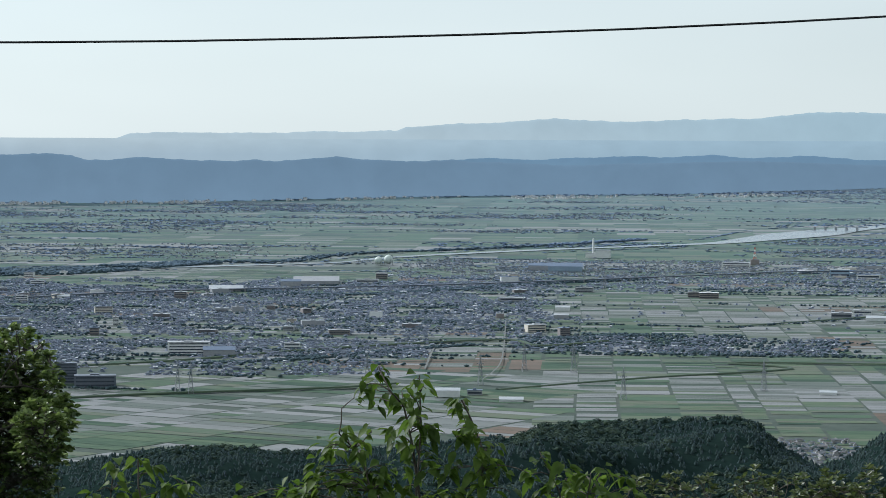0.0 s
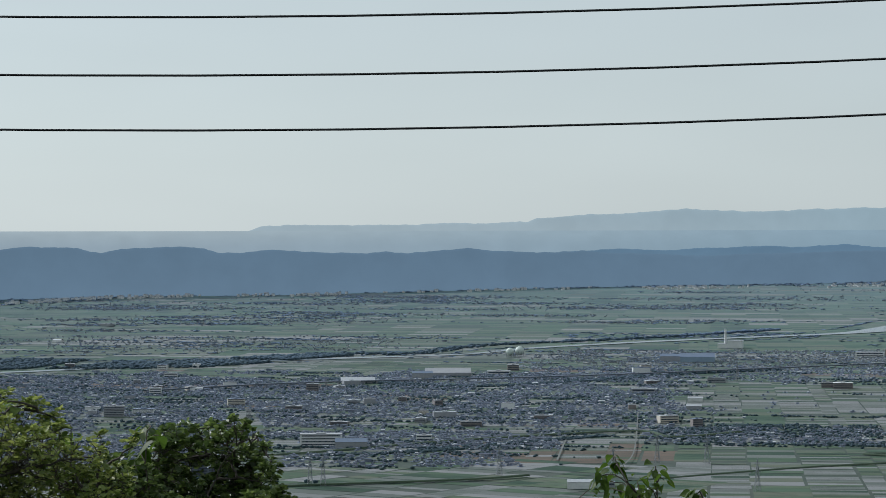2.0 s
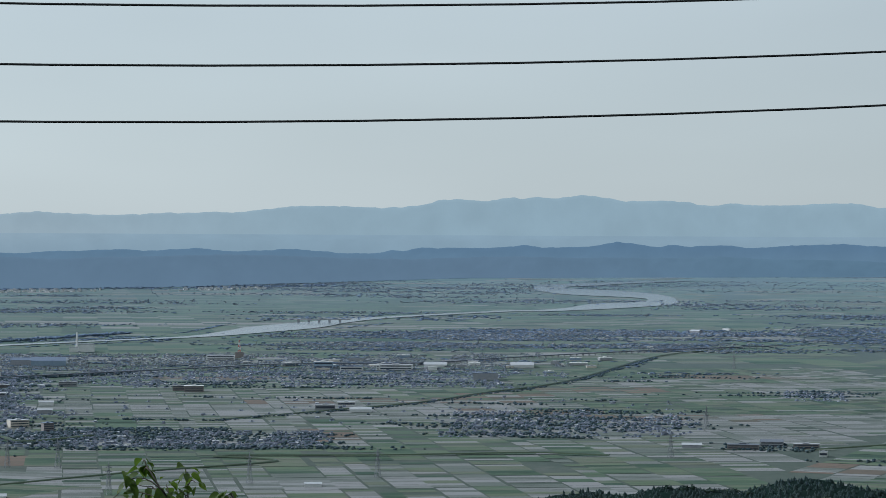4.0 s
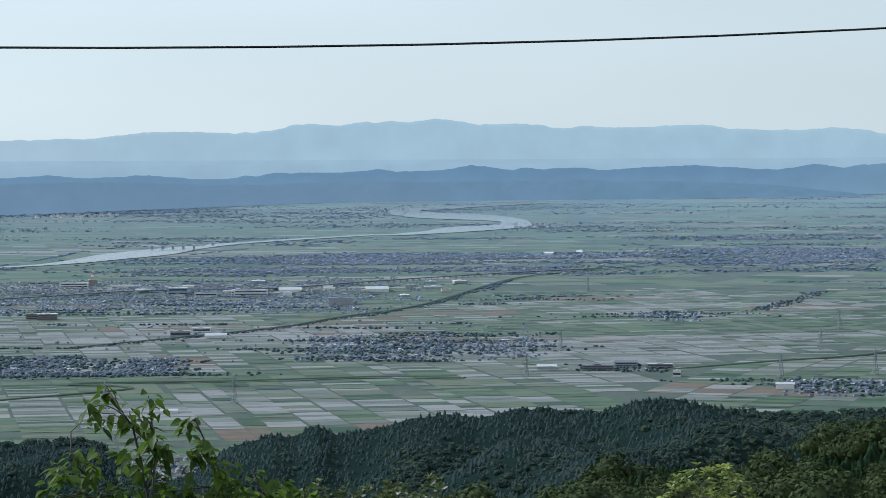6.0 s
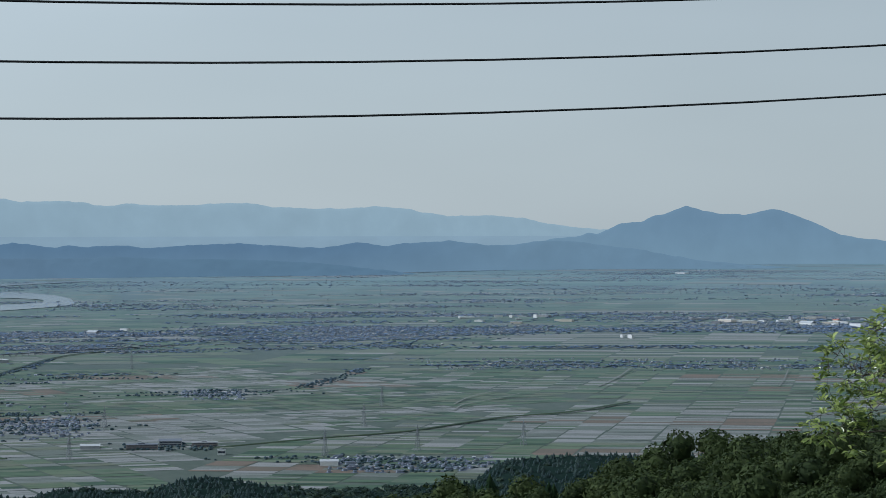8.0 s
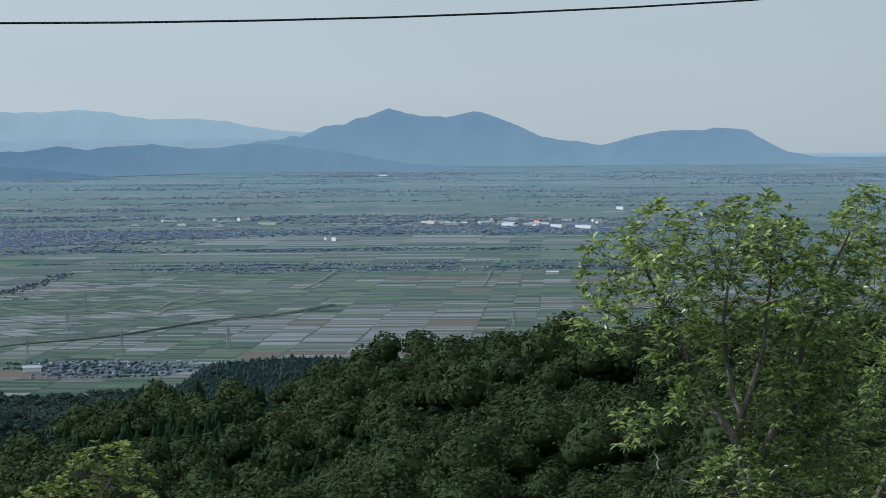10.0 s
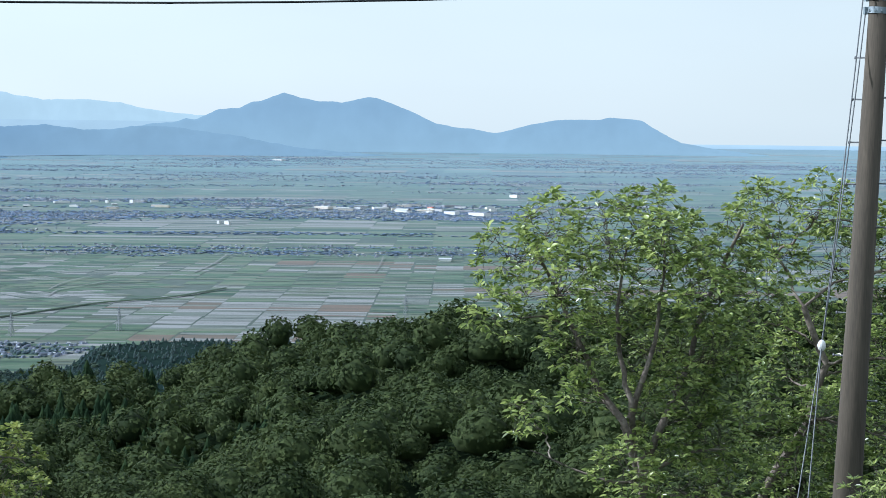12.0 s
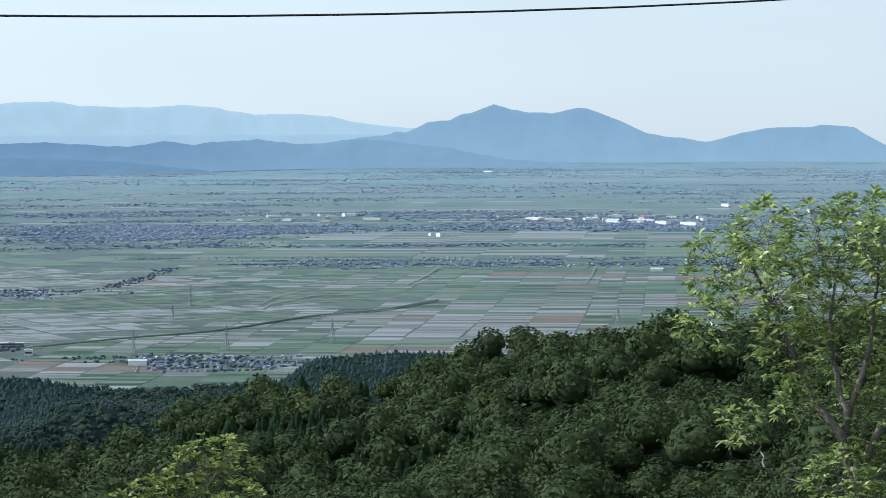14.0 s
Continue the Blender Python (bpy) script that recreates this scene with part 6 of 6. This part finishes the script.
t3 = [(a if a < -23 else -23 + 0.62 * (a + 23), e, r) for a, e, r in t3]
low = spot(E15, -23.62, -7.40, 23.6)
tree("broadleaf_tree", "dark glossy-leaved tree on the slope below", under(low), [low, spot(E15, -23.56, -6.20, 23.6)], [lump(E15, a, e, r, 23.6, K, 0.7) for a, e, r in t3], 1250, M["leaf_dark"], 0.07, 0.05, 6, 13, 0.04, droop=0.3, twig=0.005, bark="twig")
t4 = [(-27.37, -3.82, 40), (-28.09, -4.17, 50), (-28.99, -4.16, 50), (-29.52, -4.70, 60), (-28.45, -4.95, 70), (-27.19, -4.78, 62), (-26.47, -5.27, 60), (-25.93, -5.76, 60), (-27.85, -5.80, 80), (-29.17, -5.78, 75), (-30.35, -4.93, 80), (-30.83, -5.87, 100), (-27.01, -6.77, 90), (-28.69, -6.86, 100), (-26.05, -4.67, 34), (-25.44, -5.34, 42), (-26.71, -4.18, 26), (-25.69, -6.24, 70), (-29.31, -3.60, 15), (-28.74, -3.36, 16), (-27.85, -3.32, 16), (-27.08, -3.59, 15), (-26.63, -3.84, 15), (-25.69, -4.35, 16), (-25.03, -4.38, 16), (-28.21, -3.51, 14)]
low = spot(E15, -28.09, -7.47, 22.5)
tree("maple_tree", "yellow-green maple with fine leaves beside the dark tree", under(low), [low, spot(E15, -28.15, -6.15, 22.5)], [lump(E15, a, e, r, 22.5, K, 0.7) for a, e, r in t4], 1350, M["leaf_yellow"], 0.062, 0.036, 6, 17, 0.05, droop=0.3, twig=0.005, bark="twig")


# saplings with large leaves, leaf by leaf
def sapling(label, stems, clusters, length, width, seed, eye, d, own_leaves=True, leaf="leaf_big", more=2, deep=0.3, extra=0):
    rnd = random.Random(seed)
    lo = spot(eye, *stems[0][0], d)
    base = under(lo)
    ob = thing("sapling", label, "sapling", "", base)
    V, F, lines = [], [], []
    for k, st in enumerate(stems):
        pts = [spot(eye, a, e, d + rnd.uniform(-deep, deep) * 0.4) for a, e in st]
        foot = base.lerp(Vector((pts[0].x, pts[0].y, base.z)), 0.3)
        way = [foot, foot.lerp(pts[0], 0.5) + Vector((rnd.gauss(0, 0.05), rnd.gauss(0, 0.05), 0))] + pts
        fine = []
        for i in range(len(way) - 1):
            for q in range(3):
                fine.append(way[i].lerp(way[i + 1], q / 3))
        fine.append(way[-1])
        lines += fine
        tube((V, F), fine, 0.015, 0.005, 6)
    LV, LF = [], []
    places = [(spot(eye, a, e, d + rnd.uniform(-deep, deep)), n) for a, e, n in clusters]
    for p, n in list(places):
        for k in range(extra):
            places.append((p + Vector((rnd.gauss(0, 0.07), rnd.gauss(0, 0.12), rnd.gauss(-0.08, 0.06))), max(1, n - 3)))
    for p, n in places:
        near = min(lines, key=lambda q: (q - p).length + max(0, q.z - p.z) * 2)
        tube((V, F), bend(near, p, -0.03, rnd, 4), 0.006, 0.003, 5)
        for k in range(n + more):
            w = rnd.uniform(0, 6.28)
            way = Vector((math.cos(w), math.sin(w), rnd.uniform(-0.8, 0.45))).normalized()
            L = length * rnd.uniform(0.6, 1.15)
            rows = large_leaf(p + way * 0.02 + Vector((0, 0, rnd.gauss(0, 0.03))), way, Vector((rnd.gauss(0, 0.5), rnd.gauss(0, 0.5), 1)), L, width * L / length, rnd.uniform(0.4, 1.6))
            if own_leaves:
                me = raw_mesh("leaf", np.array([tuple(q - base) for q in rows]), LARGE_F, [M[leaf]], None, True)
                new("leaf", me).parent = ob
            else:
                o = len(LV)
                LV += [tuple(q - base) for q in rows]
                LF += [(o + x, o + y, o + z) for x, y, z in LARGE_F]
    c = new("stem", raw_mesh("stem", np.array(V) - np.array(base), np.array(F), [M["twig"]], None, True))
    c.parent = ob
    if LV:
        new("foliage", raw_mesh("foliage", np.array(LV), np.array(LF), [M[leaf]])).parent = ob
    return ob


sapling("young tree with large drooping green leaves in front of the valley",
        [[(-15.54, -7.80), (-15.73, -6.47), (-15.92, -5.62), (-16.23, -5.26), (-16.45, -4.83)], [(-14.26, -7.79), (-14.19, -6.58), (-14.45, -5.92), (-14.67, -5.47)],
         [(-16.52, -7.80), (-16.83, -6.71), (-17.32, -6.20)], [(-15.67, -7.80), (-15.55, -6.10), (-15.59, -4.95)]],
        [(-16.50, -4.83, 4), (-16.56, -5.42, 4), (-15.62, -5.01, 5), (-15.96, -5.26, 4), (-15.67, -5.86, 6), (-15.34, -6.04, 5), (-14.70, -5.52, 6), (-14.51, -6.04, 6), (-14.32, -6.58, 5), (-17.26, -6.17, 6), (-17.44, -6.59, 6), (-16.83, -6.35, 5),
         (-16.71, -6.96, 6), (-16.22, -7.08, 6), (-17.32, -7.20, 5), (-17.75, -7.14, 5), (-15.00, -6.95, 6), (-15.73, -7.20, 7), (-14.02, -6.64, 4), (-13.77, -6.88, 4), (-14.87, -7.43, 7), (-14.26, -7.31, 6), (-16.46, -7.50, 7), (-15.43, -6.59, 5),
         (-18.78, -7.50, 6), (-18.36, -7.34, 6), (-17.93, -7.56, 6), (-17.07, -7.62, 6), (-15.60, -7.68, 6), (-16.10, -6.29, 4), (-19.39, -7.55, 4)],
        0.112, 0.066, 23, EARLY, 19.4, more=3, extra=3)
sapling("bushy sapling with upright oval leaves on the bank",
        [[(-12.42, -8.14), (-12.55, -7.42), (-12.98, -6.57)], [(-12.05, -8.13), (-11.88, -7.17)]],
        [(-12.98, -6.72, 6), (-13.16, -7.06, 5), (-12.43, -6.83, 5), (-12.24, -7.05, 6), (-11.88, -7.05, 5), (-11.63, -7.22, 5), (-12.61, -7.18, 6), (-12.18, -7.44, 7), (-12.91, -7.48, 7), (-11.57, -7.53, 6)],
        0.15, 0.075, 29, EARLY, 20.5)
sapling("low sapling with large leaves beside the dark tree",
        [[(-21.46, -8.14), (-21.64, -7.30), (-21.64, -6.75)], [(-20.61, -8.15), (-20.73, -7.30)], [(-22.30, -8.13), (-22.18, -7.05)]],
        [(-22.12, -6.88, 5), (-21.64, -6.79, 5), (-21.33, -6.94, 4), (-20.97, -7.12, 6), (-20.61, -7.26, 6), (-21.70, -7.30, 6), (-22.18, -7.35, 6), (-21.21, -7.48, 6), (-20.49, -7.61, 6), (-22.54, -7.41, 5)],
        0.16, 0.08, 31, EARLY, 21)
sapling("sapling tips with large leaves above the maple",
        [[(-26.17, -6.18), (-26.35, -4.73), (-26.35, -4.07)], [(-24.60, -6.19), (-24.78, -4.86), (-24.74, -4.14)], [(-28.21, -6.15), (-28.33, -3.99), (-28.39, -3.33)]],
        [(-26.34, -4.10, 5), (-26.51, -4.31, 4), (-24.74, -4.08, 6), (-24.90, -4.62, 5), (-24.47, -4.26, 4), (-28.39, -3.32, 5), (-28.57, -3.57, 4), (-27.49, -3.64, 3), (-26.05, -4.97, 5), (-25.69, -5.46, 5), (-25.02, -5.34, 5)],
        0.185, 0.098, 37, E15, 23.0)
sapling("low bush with broad leaves at the edge of the slope",
        [[(-4.84, -8.24), (-4.96, -7.27), (-4.77, -6.85)], [(-5.45, -8.24), (-5.57, -7.21)]],
        [(-5.63, -7.15, 6), (-5.20, -7.09, 5), (-4.81, -6.89, 6), (-4.41, -7.01, 6), (-4.10, -7.28, 5), (-4.59, -7.40, 6), (-5.20, -7.51, 7), (-5.69, -7.57, 6), (-3.98, -7.58, 5)],
        0.15, 0.075, 41, MIDWAY, 22)

# small pale-leaved tree and bushes low on the slope
K = 4700 / 30
t5 = [(8.04, -6.67, 34), (8.55, -6.68, 34), (7.66, -7.00, 38), (8.79, -7.11, 36), (8.22, -7.37, 50), (6.96, -7.65, 40), (6.72, -7.47, 26), (7.68, -7.84, 60), (8.77, -7.86, 50), (6.48, -7.94, 50)]
low = spot(LATE, 8.16, -8.93, 30)
tree("small_tree", "small pale yellow-green tree on the slope below", under(low), [low, spot(LATE, 8.16, -7.97, 30)], [lump(LATE, a, e, r, 30, K, 0.5) for a, e, r in t5], 420, M["leaf_yellow"], 0.085, 0.04, 6, 43, 0.05, droop=0.4, twig=0.005)
t6 = [(-3.25, -7.54, 40), (-2.63, -7.37, 38), (-2.02, -7.40, 40), (-1.41, -7.42, 40), (-0.80, -7.64, 50), (-2.27, -7.88, 70), (-10.23, -7.45, 40), (-9.38, -7.49, 45), (-8.41, -7.29, 40), (-7.57, -7.34, 45), (-6.61, -7.34, 45), (-5.77, -7.24, 45), (-10.72, -7.57, 40)]
low = spot(MIDWAY, -2.14, -8.97, 34)
tree("bush", "low yellow-green bush with small glossy leaves", under(low), [low, spot(MIDWAY, -2.14, -8.12, 34)], [lump(MIDWAY, a, e, r, 34, 4700 / 34, 0.5) for a, e, r in t6[:6]], 260, M["leaf_bush"], 0.10, 0.05, 6, 47, 0.05, droop=0.3, twig=0.006)
low = spot(EARLY, -8.28, -8.91, 34)
tree("bush", "spreading low bush with small yellow-green leaves", under(low), [low, spot(EARLY, -8.29, -8.07, 34)], [lump(EARLY, a, e, r, 34, 4700 / 34, 0.5) for a, e, r in t6[6:]], 260, M["leaf_bush"], 0.10, 0.05, 6, 53, 0.05, droop=0.3, twig=0.006)
low = spot(LATE, 27.10, -9.17, 24)
t7 = [(26.72, -7.57, 30), (27.19, -7.38, 36), (27.67, -7.19, 40), (27.20, -7.98, 60), (28.15, -7.47, 60)]
tree("bush", "bright green feathery bush at the foot of the pole", under(low), [low, spot(LATE, 27.21, -8.33, 24)], [lump(LATE, a, e, r, 24, 4700 / 24, 0.3) for a, e, r in t7], 330, M["leaf"], 0.09, 0.02, 8, 59, 0.04, droop=0.2, twig=0.005)

# ------------------------------------------------------------------ utility pole
PD = 29.0
hi, lo = spot(LATE, 26.95, 2.68, PD), spot(LATE, 26.47, -7.52, PD)
axis = (hi - lo).normalized()
foot = lo + axis * ((-9.35 - lo.z) / axis.z)
head = hi + axis * 0.9
pole = thing("utility_pole", "leaning weathered concrete utility pole with step bolts", "utility pole", "", foot)
rise = lambda p: (p - foot).dot(axis)
r_hi, r_lo = 0.108, 0.154


def pole_r(h):
    return r_lo + (r_hi - r_lo) * (h - rise(lo)) / (rise(hi) - rise(lo))


bm = bmesh.new()
strut(bm, (0, 0, 0), head - foot, pole_r(0), 24, pole_r(rise(head)))
p = part("shaft", bm, M["pole"], pole)
for f_ in p.data.polygons:
    f_.use_smooth = len(f_.vertices) == 4
right = Vector((math.cos(radians(26.7)), -math.sin(radians(26.7)), 0))
for k in (-0.02, 0.12):
    h = rise(hi) + k
    bm = bmesh.new()
    strut(bm, axis * (h - 0.035), axis * (h + 0.035), pole_r(h) + 0.012, 24)
    for w in range(10):
        a = w * 2 * math.pi / 10
        q = axis * h + (right * math.cos(a) + Vector((right.y, -right.x, 0)) * math.sin(a)) * (pole_r(h) + 0.012)
        strut(bm, q, q * 1.0 + (q - axis * h).normalized() * 0.012, 0.012, 6)
    box(bm, *(lambda c: (c.x - 0.02, c.x + 0.02, c.y - 0.02, c.y + 0.02, c.z - 0.04, c.z + 0.04))(axis * h - right * (pole_r(h) + 0.03)))
    part("band", bm, M["band"], pole, "galvanised steel band")
toward = Vector((-math.sin(radians(26.7)), -math.cos(radians(26.7)), 0))
for side, ys in ((-1, (98, 172, 248, 322, 397, 473, 550, 626)), (1, (93, 169, 244, 320, 397, 550, 703))):
    for y in ys:
        h = rise(lo) + (860 - y) / 848 * (rise(hi) - rise(lo))
        d = (right * side * 0.9 + toward * (0.35 if side > 0 else -0.35)).normalized()
        a = axis * h + d * (pole_r(h) - 0.02)
        bm = bmesh.new()
        strut(bm, a, a + d * 0.13, 0.009, 8)
        strut(bm, a + d * 0.13, a + d * 0.145, 0.018, 8)
        part("step_bolt", bm, M["steel_wire"], pole)


def stay(name, pts, r, mat, label):
    V, F = [], []
    tube((V, F), pts, r, r, 6)
    ob = new(name, raw_mesh(name, np.array(V), np.array(F), [mat], None, True))
    return tagged(ob, label, "stay wire", "stay wires")


knob = spot(LATE, 25.87, -4.50, PD - 0.9)
start1, start2 = hi - right * (pole_r(rise(hi)) + 0.03), head - right * 0.14
end1, end2 = spot(LATE, 25.38, -8.02, PD - 1.5), spot(LATE, 25.62, -8.02, PD - 1.5)
for a, b in ((start1, end1), (start2, end2)):
    c = knob + (a - start1) * 0.03
    drop = c + (b - c) * 2.2
    stay("stay_wire", [a.lerp(c, k / 12) + Vector((0, 0, -0.12 * math.sin(math.pi * k / 12))) for k in range(13)] + [c.lerp(drop, k / 6) for k in range(1, 7)], 0.007, M["steel_wire"], "thin steel stay wire running down from the pole")
ins = thing("stay_insulator", "white porcelain egg insulator on the stay wire", "insulator", "", knob)
bm = bmesh.new()
bmesh.ops.create_uvsphere(bm, u_segments=16, v_segments=10, radius=0.05, matrix=Matrix.Diagonal((0.9, 0.9, 1.25, 1)))
part("body", bm, M["porcelain"], ins)


# ------------------------------------------------------------------ poles that carry the overhead cables
def cable_pole(s_along):
    c = wire_n * 10 + wire_t * s_along
    base = under(Vector((c.x, c.y, 0)))
    top = 0.803 + 0.00814 * (s_along + 2.05) ** 2 + 0.5
    ob = thing("cable_pole", "plain concrete pole that carries the overhead cables", "utility pole", "cable poles", base)
    bm = bmesh.new()
    strut(bm, (0, 0, 0), (0, 0, top - base.z), 0.16, 20, 0.10)
    part("shaft", bm, M["pole"], ob)
    for h in (0.380, 0.585, 0.803):
        z = h + 0.00814 * (s_along + 2.05) ** 2 - base.z
        bm = bmesh.new()
        strut(bm, (0, 0, z - 0.03), (0, 0, z + 0.03), 0.13, 16)
        part("insulator", bm, M["porcelain"], ob)


cable_pole(-24)
cable_pole(22)
